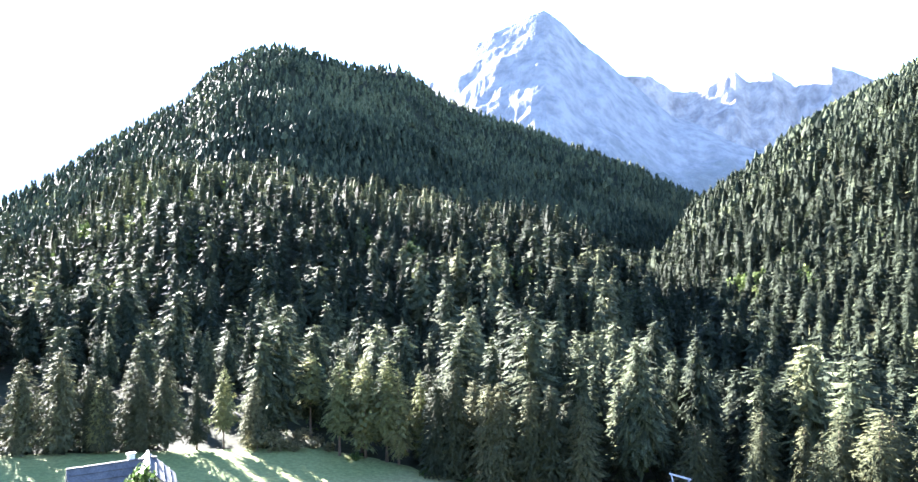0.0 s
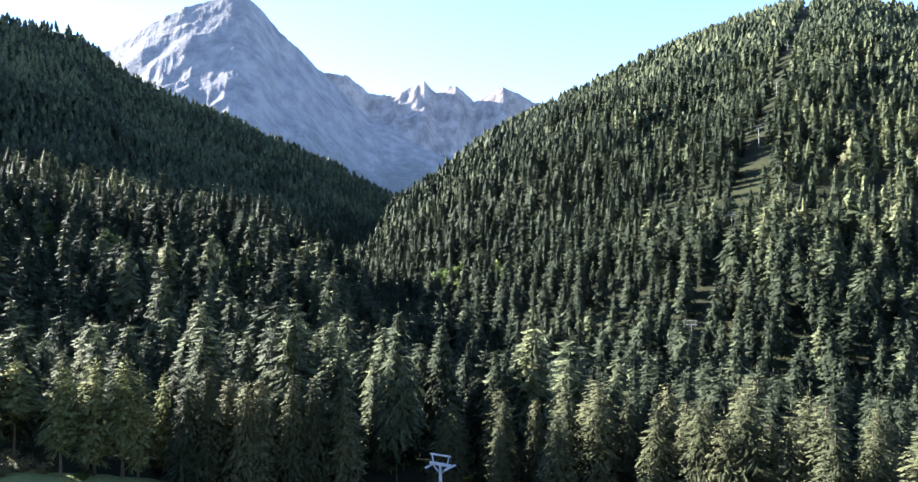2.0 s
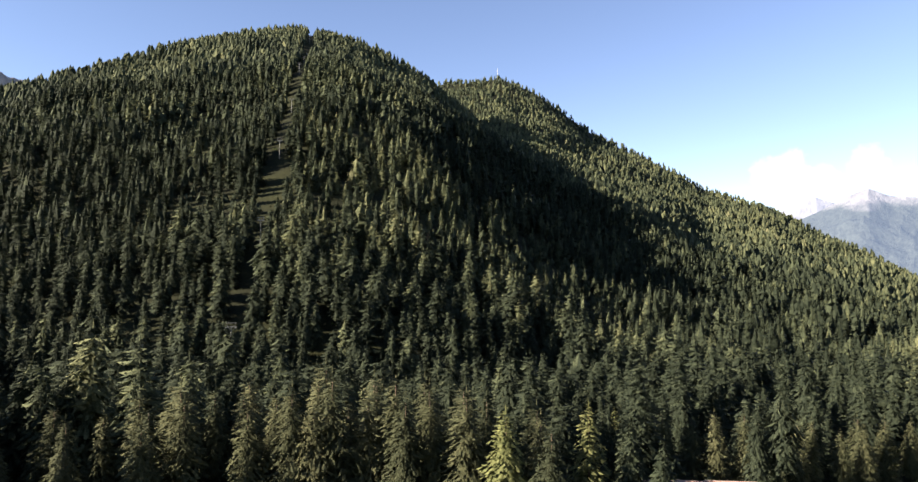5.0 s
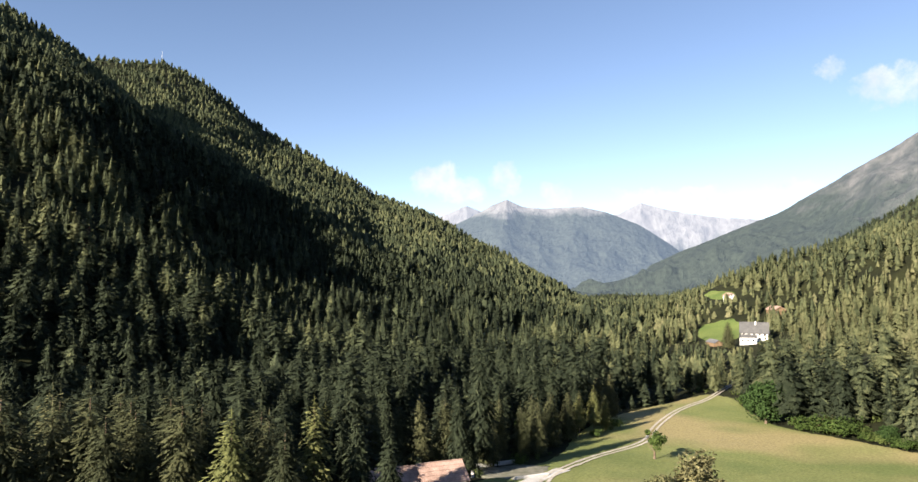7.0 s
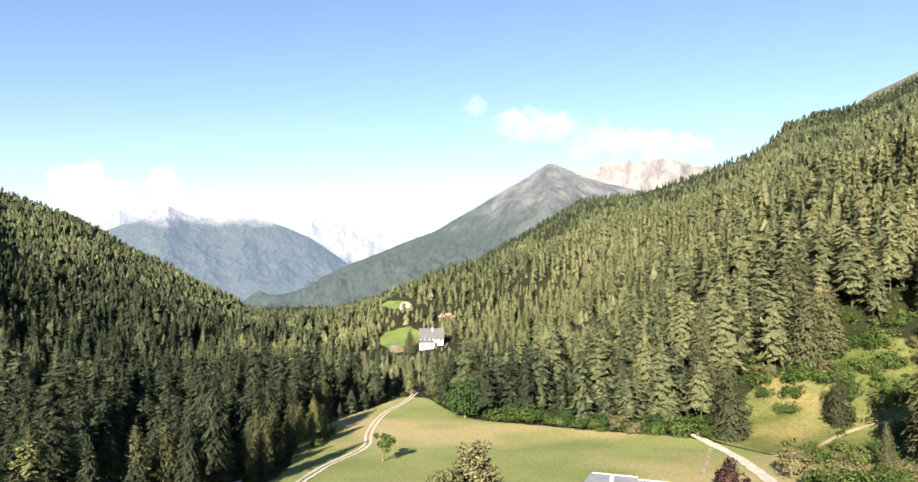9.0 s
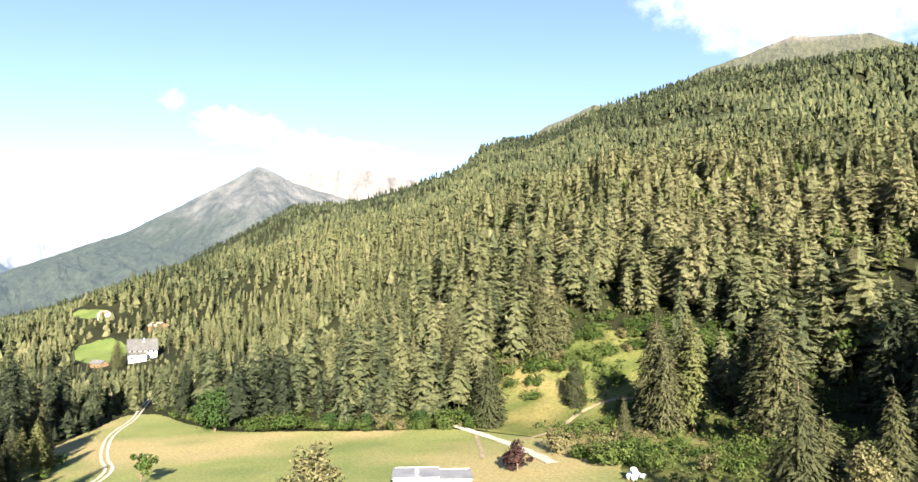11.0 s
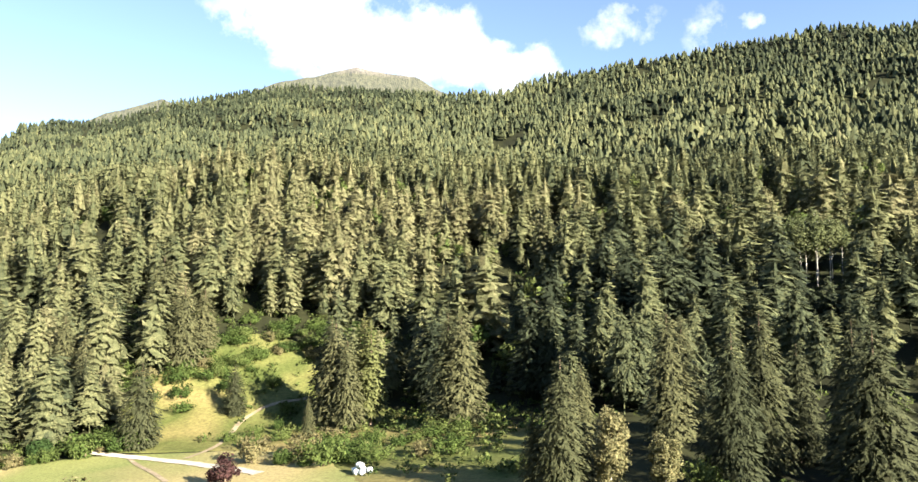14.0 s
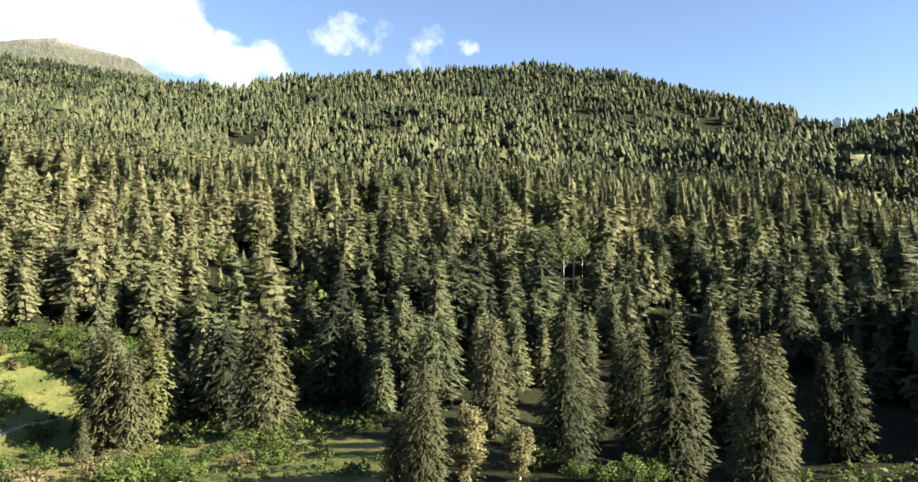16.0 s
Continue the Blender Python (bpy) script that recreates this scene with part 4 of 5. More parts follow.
def build_broadleaves():
    """Pale round-headed trees in small groups among the spruces."""
    g = np.random.default_rng(83)
    spots = []
    for cx, cy, reach, n in ((60, -300, 60, 26), (150, -330, 60, 22), (-60, -300, 70, 26), (-40, -420, 90, 26), (120, -470, 90, 22), (240, -420, 80, 18), (-150, -420, 60, 18), (300, -300, 60, 14),
                             (-180, 300, 80, 26), (-60, 330, 80, 26), (-260, 380, 110, 30), (-130, 420, 110, 26), (60, 420, 80, 18), (20, -200, 30, 12)):
        spots.append(np.array([cx, cy]) + g.normal(0, reach * 0.55, (n, 2)))
    p = np.concatenate(spots)
    p = p[~open_ground(p[:, 0], p[:, 1])]
    n = len(p)
    shapes = [leaf_cloud(400 + k, 16, 190, 0.060, (0.36, 0.36, 0.50), 0.52) for k in range(6)]
    stamp("broadleaf_woods", np.column_stack([p, land(p[:, 0], p[:, 1])]), g.uniform(10, 20, n), shapes, g.integers(0, 6, n), g.uniform(0.2, 1, n), g.uniform(0.85, 1.15, n), "pale green broadleaf trees scattered among the spruces", "forest", "thicket_leaves", 10, 0.5)


def build_thickets():
    """Low leafy scrub: dense in the upper glade and along the meadow edges, thin under the trees and in the lift's cut."""
    g = np.random.default_rng(77)
    spots = []
    for x0, y0, x1, y1, n in ((20, -240, 210, -60, 700), (160, -130, 350, -55, 320), (-110, 95, 60, 160, 260), (20, 120, 420, 540, 250), (100, 0, 340, 80, 300), (-200, -330, 260, -70, 1500), (125, -270, 245, -190, 420), (30, -130, 100, -90, 160), (30, -190, 84, -110, 260), (40, -110, 96, -70, 120), (-112, -90, 42, -60, 160), (-100, -46, -12, -4, 260)):
        spots.append(np.stack([g.uniform(x0, x1, n), g.uniform(y0, y1, n)], -1))
    p = np.concatenate(spots)
    x, y = p[:, 0], p[:, 1]
    meadow = inside(EAST_MEADOW, x, y) | inside(WEST_MEADOW, x, y)
    lane = inside([(138, -112), (150, -112), (162, -150), (150, -166), (136, -160), (120, -140), (105, -118), (60, -118), (45, -100), (60, -70), (95, -90)], x, y)
    hollow = inside(DARK_HOLLOW, x, y)
    patchy = fbm(x / 22 + 3, y / 22, 2) > -0.02
    keep = ~meadow & (~hollow | ((x < -12) & (y > -46)) | (y < -100)) & (~lane | (g.random(len(p)) < 0.25)) & (patchy | (g.random(len(p)) < 0.35)) & (np.hypot(x - HUB[0], y - HUB[1]) > 70)
    p = p[keep]
    spots = np.column_stack([p, land(p[:, 0], p[:, 1])])
    shapes = [leaf_cloud(300 + k, 7, 36, 0.125, (0.9, 0.9, 0.5), 0.42) for k in range(6)]
    stamp("thicket", spots, g.uniform(1.2, 4.2, len(p)), shapes, g.integers(0, 6, len(p)), g.random(len(p)), g.uniform(0.8, 1.2, len(p)), "green leafy scrub along meadow edges and in the glade", "shrubs", "thicket_leaves", 9, 0.3)


# ---- single trees round the meadows: x, y, height ----
def part(name, mesh, parent, label=""):
    ob = new(name, mesh)
    ob.parent = parent
    if label:
        tagged(ob, label)
    return ob


def trunk_mesh(name, h, r0, r1, material_name, sides=8, rings=7, bend=0.02, seed=0):
    g = np.random.default_rng(seed)
    z = np.linspace(-0.03, h, rings)
    cx, cy = np.cumsum(g.normal(0, bend * h / rings, rings)), np.cumsum(g.normal(0, bend * h / rings, rings))
    cx, cy = cx - cx[0], cy - cy[0]
    rad = np.interp(z, [-0.03, 0.05, h], [r0 * 1.5, r0, r1])
    a = np.linspace(0, 2 * np.pi, sides, endpoint=False)
    v = np.stack([cx[:, None] + rad[:, None] * np.cos(a), cy[:, None] + rad[:, None] * np.sin(a), np.repeat(z[:, None], sides, 1)], -1).reshape(-1, 3)
    return from_arrays(name, v, grid_faces(rings, sides, True), MAT[material_name], True)


def limb_mesh(g, z, reach, material_name):
    """One tapered limb that leaves the trunk at height z and climbs outwards."""
    a = g.random() * 6.2832
    way = np.array([math.cos(a), math.sin(a), g.uniform(0.4, 1.1)])
    side = np.array([-way[1], way[0], 0])
    up = np.cross(way, side)
    length = reach * g.uniform(0.6, 1.0)
    v = [np.array([0, 0, z]) + way * length * s + (side * math.cos(q * 1.5708) + up * math.sin(q * 1.5708)) * w * reach for s, w in ((0, 0.05), (0.5, 0.032), (1.0, 0.008)) for q in range(4)]
    return from_arrays("limb", np.array(v), grid_faces(3, 4, True), MAT[material_name])


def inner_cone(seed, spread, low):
    """The inside of a crown, coloured dark for the shade there, ending well below its tip."""
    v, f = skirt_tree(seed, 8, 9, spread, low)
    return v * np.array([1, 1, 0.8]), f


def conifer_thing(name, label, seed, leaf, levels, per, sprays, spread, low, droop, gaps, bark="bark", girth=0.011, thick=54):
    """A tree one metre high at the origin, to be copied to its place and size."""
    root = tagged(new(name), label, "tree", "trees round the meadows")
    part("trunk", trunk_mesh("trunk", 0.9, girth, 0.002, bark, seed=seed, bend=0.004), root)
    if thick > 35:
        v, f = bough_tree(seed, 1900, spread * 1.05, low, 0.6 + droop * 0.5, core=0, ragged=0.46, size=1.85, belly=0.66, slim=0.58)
        part("inner_crown", foliage_mesh("inner_crown", *crown_normals(*inner_cone(seed, spread * 0.55, low + 0.03), seed), "dead_twigs"), root, "inner twigs coloured dark for the shade within the crown")
    else:
        v, f = joined(conifer(seed, levels, per, sprays, spread * 1.05, low, droop, gaps), bough_tree(seed + 3, thick * 26, spread, low + 0.02, 0.7, core=0, ragged=0.45, size=1.0))
    part("crown", foliage_mesh("crown", *crown_normals(v, f, seed), leaf), root)
    return root


def leafy_thing(name, label, category, seed, leaf, lobes, leaves, size, shape, centre, stem, bark="bark", girth=0.028, lump=1.0):
    root = tagged(new(name), label, category, "trees round the meadows" if category == "tree" else "bushes at the wood's edge")
    part("trunk", trunk_mesh("trunk", stem, girth, girth * 0.36, bark, seed=seed, bend=0.03), root)
    if category == "tree":
        g = np.random.default_rng(seed)
        for k in range(5):
            part("limb", limb_mesh(g, stem * (0.4 + 0.13 * k), 0.55 * min(shape), bark), root)
    v, f = leaf_cloud(seed, lobes, leaves, size, shape, centre, lump)
    part("crown", foliage_mesh("crown", *crown_normals(v, f, seed, 0.2, 0.5, centre * 0.8), leaf), root)
    return root


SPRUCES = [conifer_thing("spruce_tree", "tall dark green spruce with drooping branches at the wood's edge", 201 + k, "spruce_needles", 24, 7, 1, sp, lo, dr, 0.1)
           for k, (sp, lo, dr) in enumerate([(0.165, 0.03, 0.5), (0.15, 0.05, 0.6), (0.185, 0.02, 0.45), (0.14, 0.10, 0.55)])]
LARCHES = [conifer_thing("larch_tree", "slender yellow-green larch with a bare lower trunk beside the meadow", 221 + k, "larch_needles", 24, 8, 2, 0.15, 0.26 - 0.1 * k, 0.55, 0.22, girth=0.010, thick=30) for k in range(2)]
PINE = conifer_thing("pine_tree", "pine with a tall bare trunk and open crown above the meadow", 231, "larch_needles", 15, 7, 2, 0.22, 0.42, 0.15, 0.15, girth=0.012, thick=12)
BIRCHES = [leafy_thing("birch_tree", "pale leafy birch with a rounded crown before dark spruces", "tree", 241 + k, "birch_leaves", 150, 9000, 0.0155, (0.25, 0.25, 0.64), 0.48, 0.62, "birch_bark", 0.016, 0.42) for k in range(2)]
ROUND_TREE = leafy_thing("broadleaf_tree", "dense round dark green broadleaf tree at the meadow's edge", "tree", 251, "dark_leaves", 60, 7000, 0.028, (0.56, 0.56, 0.50), 0.5, 0.5)
FRUIT_TREE = leafy_thing("fruit_tree", "small open fruit tree standing alone on the meadow", "tree", 252, "broad_leaves", 14, 900, 0.034, (0.42, 0.42, 0.34), 0.62, 0.6)
BUSHES = [leafy_thing("bush", "broad green leafy bush in rough grass", "bush", 261 + k, "broad_leaves", 20, 1000, 0.046, (0.85, 0.85, 0.52), 0.40, 0.4) for k in range(2)]
PALE_BUSH = leafy_thing("pale_bush", "pale sunlit bush under the larches", "bush", 266, "dry_leaves", 18, 1100, 0.045, (0.8, 0.8, 0.5), 0.42, 0.4)
COPPER = leafy_thing("copper_bush", "dark purple-leaved bush beside the shed", "bush", 267, "copper_leaves", 22, 1600, 0.036, (0.62, 0.62, 0.5), 0.45, 0.5)
GROVE = leafy_thing("birch_tree", "tall birch with white bare trunk in a hillside grove", "tree", 271, "grove_leaves", 46, 2400, 0.017, (0.15, 0.15, 0.30), 0.70, 0.9, "birch_bark", 0.0065)
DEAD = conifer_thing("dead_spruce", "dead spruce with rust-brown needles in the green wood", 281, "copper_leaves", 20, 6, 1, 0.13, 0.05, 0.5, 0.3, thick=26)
PATTERNS = [GROVE, DEAD, *SPRUCES, *LARCHES, PINE, *BIRCHES, ROUND_TREE, FRUIT_TREE, *BUSHES, PALE_BUSH, COPPER]
STANDING = []
place_dice = random.Random(5)


def plant(pattern, x, y, h, wide=1.0):
    m = Matrix.LocRotScale((x, y, height(x, y) - 0.15), Euler((0, 0, place_dice.random() * 6.28)), (h * wide, h * wide, h))
    ob = copy_thing(pattern, m)
    STANDING.append((x, y))
    return ob


def plant_all(patterns, rows):
    for k, (x, y, h) in enumerate(rows):
        plant(patterns[k % len(patterns)], x, y, h, place_dice.uniform(0.85, 1.2))


# along the west meadow
plant(PINE, -56.2, 138.5, 18.5, 1.1)
plant_all(LARCHES, [(-46.5, 129.3, 20.2), (-41.6, 130.4, 21.0), (-37.2, 130.2, 21.6), (-34.6, 129.5, 19.5), (-43.5, 134, 20), (-31, 133, 19)])
plant_all(SPRUCES, [(-26.6, 127.4, 21.2), (-23.3, 127.6, 22.6), (-16.8, 126.9, 20.5), (-14.2, 126.8, 21.1), (-9.0, 126.7, 22.3), (-5.3, 127.0, 22.2), (0.1, 126.5, 20.9), (-20, 132, 20), (-29.5, 134, 21)])
plant_all(SPRUCES, [(-92.4, 110.5, 20.3), (-85.4, 113, 15.3), (-80.5, 116, 16.5), (-76.4, 117.7, 18.8), (-97.7, 107.3, 18), (-102, 104, 19), (-89, 113, 17), (-72, 121, 16), (-83, 118, 19), (-63.1, 126.5, 14.1)])
plant_all(LARCHES, [(-68.1, 124, 16.6), (-86, 112, 14)])
plant_all([PALE_BUSH], [(-56.5, 134, 4.0), (-52.5, 131.5, 3.4), (-49.5, 130.6, 2.8), (-61.6, 125, 5.6), (-57.6, 126.2, 4.2), (-55, 128, 3)])
plant_all(BUSHES, [(-28.4, 126.1, 2.7), (-20, 124.5, 2.4), (-43, 128, 2.2)])
# the wood below the lift
plant_all(SPRUCES, [(64.2, 98.5, 29.5), (58.0, 106.4, 25.6), (47.4, 119.8, 26.8), (36.7, 114.3, 20.8), (72.4, 90.2, 29), (78.2, 78.3, 27), (82.1, 89.6, 27.4), (8.3, 151.1, 18.1), (-2, 152.9, 18.1), (-12.6, 153.9, 19.3),
                    (-7.4, 148.5, 15.6), (28, 121, 16), (24.5, 138, 16.3), (38.5, 129, 20.4), (45.3, 115.4, 24), (52, 116, 25.4), (40.5, 118.5, 22.6), (57.7, 102, 27), (82.2, 118.2, 30), (70, 100, 24), (88, 80, 26), (66, 112, 25),
                    (20, 128, 18), (31, 127, 20), (33, 135, 21), (44, 127, 24), (51, 125, 25), (56, 113, 25), (62, 119, 27), (69, 107, 28), (76, 98, 28), (60, 99, 24), (52, 107, 23), (70, 86, 26), (76, 85, 26), (74, 112, 28), (82, 104, 28), (89, 96, 28), (92, 88, 27)])
plant_all(LARCHES, [(78, 69.8, 24.5), (98.9, 63.3, 25)])
plant_all(SPRUCES, [(77.7, 60.8, 23), (69, 94, 26), (90, 70, 25), (84, 66, 24)])
plant_all([ROUND_TREE], [(74.8, 43.7, 15)])
# beside the farmyard and along the north of the east meadow
plant_all(SPRUCES, [(149, 72, 17), (148.5, 64.5, 20), (153, 58.5, 19), (154, 53, 20.7), (160, 47, 21), (166, 35.5, 19.4), (165, 39, 10), (177, 27, 17), (141, 60.3, 7.9), (183, 22, 18), (190, 24, 20), (172, 33, 20), (200, 18, 19), (208, 12, 18), (242, 0, 20), (252, -6, 21)])
plant(SPRUCES[1], 547, -128, 24, 1.3)
plant_all(LARCHES, [(221.4, 2.5, 17.9), (227.5, -2, 13.9), (214, 8, 16), (145, 76, 19)])
plant_all(BUSHES, [(167.1, 27, 4.6), (233, -5, 6), (147, 50, 5), (217, 2, 4)])
# on and round the east meadow
plant(FRUIT_TREE, 181, -12, 10.4, 1.2)
plant(ROUND_TREE, 248, -64, 19.0, 0.95)
plant_all(BUSHES, [(258, -68, 8), (272, -69, 6), (285, -70, 5), (298, -69, 5)])
hedge_dice = random.Random(21)
for k in range(34):
    t = hedge_dice.random()
    back = abs(hedge_dice.gauss(0, 5.0))
    kind = (BUSHES[0], BUSHES[1], PALE_BUSH, BUSHES[1], ROUND_TREE if back > 4 else BUSHES[0])[k % 5]
    plant(kind, 240 - 80 * t - 0.5 * back, -70 - 40 * t - back, hedge_dice.choice((3, 4.5, 5.5, 7, 9)), hedge_dice.uniform(0.8, 1.5))
plant(BIRCHES[0], 88, -4, 20.5, 1.15)
plant(BIRCHES[1], 84.5, 2, 17, 1.1)
plant(BUSHES[0], 104, -20, 7.5)
plant(BIRCHES[1], 102, -14, 9.5, 1.4)
# the glade and the bushes round the shed
plant(SPRUCES[2], 153.5, -118, 28, 1.1)
plant(SPRUCES[0], 137.6, -145, 19, 1.15)
plant(SPRUCES[2], 186, -179, 40, 1.1)
plant_all(SPRUCES, [(97.4, -131, 36), (92, -126, 30), (101, -138, 37), (60, -118, 36), (38, -178, 30), (56, -116, 34), (170, -168, 34), (166, -175, 30), (206, -150, 30), (190, -140, 28), (182, -130, 26)])
plant_all(LARCHES, [(90, -136, 36), (86.5, -132, 33), (104, -146, 34)])
plant(SPRUCES[3], 101, -118, 13)
plant_all(BUSHES, [(128, -122, 4.5), (122, -128, 5), (116, -112, 6), (110, -120, 5), (118, -135, 4.5), (140, -150, 6), (146, -158, 7), (133, -165, 7), (160, -150, 7), (155, -142, 5.5), (120, -150, 6), (168, -125, 5.5), (172, -118, 5)])
scrub_dice = random.Random(12)
for k in range(96):
    along = scrub_dice.random()
    plant(BUSHES[k % 2] if k % 7 else PALE_BUSH, 190 - 80 * along + scrub_dice.gauss(0, 8), -152 - 46 * min(1, 1.6 * along) + scrub_dice.gauss(0, 10), scrub_dice.uniform(3.0, 7.5), scrub_dice.uniform(0.9, 1.3))
for k in range(30):
    plant(BUSHES[k % 2] if k % 5 else PALE_BUSH, scrub_dice.uniform(44, 96), scrub_dice.uniform(-112, -84), scrub_dice.uniform(2.5, 6.0), scrub_dice.uniform(0.9, 1.4))
plant(PALE_BUSH, 106, -93, 8.5)
plant(PALE_BUSH, 93, -94, 8)
plant(BUSHES[1], 84, -84, 8.5)
plant(COPPER, 101, -70, 8.5, 1.1)
plant_all(BUSHES, [(96, -88, 5), (78, -95, 5), (70, -100, 4), (86, -104, 5), (79, -88, 4), (62, -104, 5)])
plant_all([GROVE], [(-88, -238, 27), (-85, -241, 29), (-82.5, -236, 30), (-79, -240, 29), (-77, -235, 31), (-74, -239, 30), (-71, -236, 29), (-68.5, -241, 30), (-65, -238, 27), (-80, -245, 31), (-72, -245, 31)])
plant(DEAD, 305, 256, 24)
# the dark edge in the south
plant_all(SPRUCES, [(28, -46, 25.6), (33, -50, 15), (-1, -52, 30), (-22, -48.5, 37), (-40.6, -50, 32), (-46.7, -51, 32), (26.5, -51, 19), (-60, -51, 27), (-64, -50, 26.5), (-67, -52, 26)])
plant_all(SPRUCES, [(24, -80, 20), (6, -79, 31), (-13, -80, 36), (-29, -75, 37), (-48, -72, 34), (1, -92, 30), (-25, -96, 30), (-62, -90, 30), (-40, -104, 28)])
plant(SPRUCES[1], -24.5, -25.5, 30)
plant(BIRCHES[0], 19.8, -46.9, 15.7)
plant(BIRCHES[1], 11.3, -44.2, 11.0, 1.25)
plant_all(BUSHES, [(-4, -31.5, 5.2), (-8, -32.5, 5), (1, -33, 4.6), (5.5, -49, 6.5), (3, -38, 4)])
plant(FRUIT_TREE, -55.5, 79.5, 12.8, 0.7)
plant(FRUIT_TREE, -46, 84, 5.5, 1.2)
for pattern in PATTERNS:
    for ob in (*pattern.children_recursive, pattern):
        bpy.data.objects.remove(ob)

build_ground()
build_woods()
build_broadleaves()
build_thickets()


# ---- meadows, tracks and open patches ----
def sheet(name, poly, step, lift, material_name, label, category="meadow"):
    """Turf over the ground within a plan outline."""
    p = np.array(poly, float)
    xs, ys = np.arange(p[:, 0].min(), p[:, 0].max() + step, step), np.arange(p[:, 1].min(), p[:, 1].max() + step, step)
    x, y = np.meshgrid(xs, ys, indexing="ij")
    x = x + 0.35 * step * np.sin(y * 1.7)
    v = np.stack([x, y, land(x, y) + lift], -1).reshape(-1, 3)
    f = grid_faces(len(xs), len(ys), False)[:, ::-1]
    c = v[f].mean(1)
    f = f[inside(poly, c[:, 0], c[:, 1])]
    # the rim follows the rounded outline and sinks into the ground
    q = p
    for _ in range(2):
        n = np.roll(q, -1, 0)
        q = np.stack([0.75 * q + 0.25 * n, 0.25 * q + 0.75 * n], 1).reshape(-1, 2)
    n = np.roll(q, -1, 0)
    q = (q[:, None] + (n - q)[:, None] * np.linspace(0, 1, 24, endpoint=False)[None, :, None]).reshape(-1, 2)
    count = np.zeros(len(v), int)
    np.add.at(count, f.ravel(), 1)
    for k in np.where((count > 0) & (count < 4))[0]:
        d = np.hypot(q[:, 0] - v[k, 0], q[:, 1] - v[k, 1])
        near = d.argmin()
        if d[near] < 4 * step:
            v[k, :2] = q[near] + 0.5 * np.array([math.sin(q[near, 0] * 0.9), math.cos(q[near, 1] * 1.1)])
        v[k, 2] = height(v[k, 0], v[k, 1]) - 0.15
    used = np.unique(f)
    back = np.zeros(len(v), int)
    back[used] = np.arange(len(used))
    me = from_arrays(name, v[used], back[f], MAT[material_name], True)
    return tagged(new(name, me), label, category, kind="structure")


sheet("meadow_east", EAST_MEADOW, 1.6, 0.22, "grass", "mown meadow with green and straw-coloured patches")
sheet("meadow_west", WEST_MEADOW, 1.6, 0.24, "grass", "short green meadow below the wood")
sheet("glade", GLADE, 1.6, 0.26, "rough_grass", "rough grassy glade with scrub between spruces")
sheet("meadow_farm", [(584, -128), (640, -122), (700, -140), (690, -172), (640, -172), (596, -150)], 4, 0.4, "field", "bright green field beside the white farmhouse")
sheet("meadow_far", [(752, -180), (758, -194), (800, -197), (860, -190), (850, -176), (790, -173)], 6, 0.6, "field", "small green field far down the valley")
sheet("pasture", [(-815, -854), (-831, -784), (-765, -722), (-728, -690), (-715, -745), (-760, -800)], 6, 0.6, "grass", "sunlit hillside pasture above the wood")
sheet("pasture", [(-790, -716), (-815, -700), (-768, -640), (-735, -662)], 5, 0.6, "grass", "sunlit hillside pasture beyond a row of trees")
sheet("pasture_low", [(-596, -561), (-612, -536), (-567, -496), (-522, -489)], 5, 0.6, "grass", "straw-coloured hillside field")
sheet("clearing_south", [(-16, -430), (-10, -416), (8, -414), (18, -424), (6, -436)], 2, 0.5, "rough_grass", "pale open ground in the wood", "clearing")


def ribbon(name, path, wide, lift, material_name, label, offset=0.0, category="track"):
    """A strip of ground along a path in plan, smoothed through its corners."""
    p = np.array(path, float)
    for _ in range(3):
        q = np.empty((2 * len(p) - 2, 2))
        q[0::2], q[1::2] = 0.75 * p[:-1] + 0.25 * p[1:], 0.25 * p[:-1] + 0.75 * p[1:]
        p = np.concatenate([p[:1], q, p[-1:]])
    seg = np.hypot(*np.diff(p, axis=0).T)
    s = np.concatenate([[0], np.cumsum(seg)])
    n = max(4, int(s[-1] / 1.2))
    t = np.linspace(0, s[-1], n)
    x, y = np.interp(t, s, p[:, 0]), np.interp(t, s, p[:, 1])
    dx, dy = np.gradient(x), np.gradient(y)
    k = np.hypot(dx, dy)
    nx, ny = -dy / k, dx / k
    w = wide / 2 * (1 + 0.5 * fbm(t / 3.0, t * 0 + offset, 2))
    rows = []
    for side in (-1, 0, 1):
        px, py = x + nx * (offset + side * w), y + ny * (offset + side * w)
        rows.append(np.stack([px, py, land(px, py) + lift], -1))
    v = np.concatenate(rows)
    me = from_arrays(name, v, grid_faces(3, n, False)[:, ::-1], MAT[material_name], True)
    return tagged(new(name, me), label, category, kind="structure")


TRACK = [(128, 22), (150, 20), (165, 13), (186, 3.6), (203, -10), (216, -16), (230, -18.5), (256, -27), (284.5, -38.3), (314, -57), (340, -70), (380, -90)]
for name, off in (("track", -0.95), ("track", 0.95)):
    ribbon(name, TRACK, 0.95, 0.36, "gravel", "pale gravel wheel rut of the meadow track", off)
ribbon("road", [(98, -80), (108, -87), (118, -92.5), (128, -98.5), (140, -104), (152, -108.5), (166, -113)], 3.0, 0.38, "gravel", "pale gravel forest road at the glade", category="road")
ribbon("path", [(150, -107), (142, -99), (132, -90), (120, -78)], 1.2, 0.34, "earth", "worn earth path across the slope")
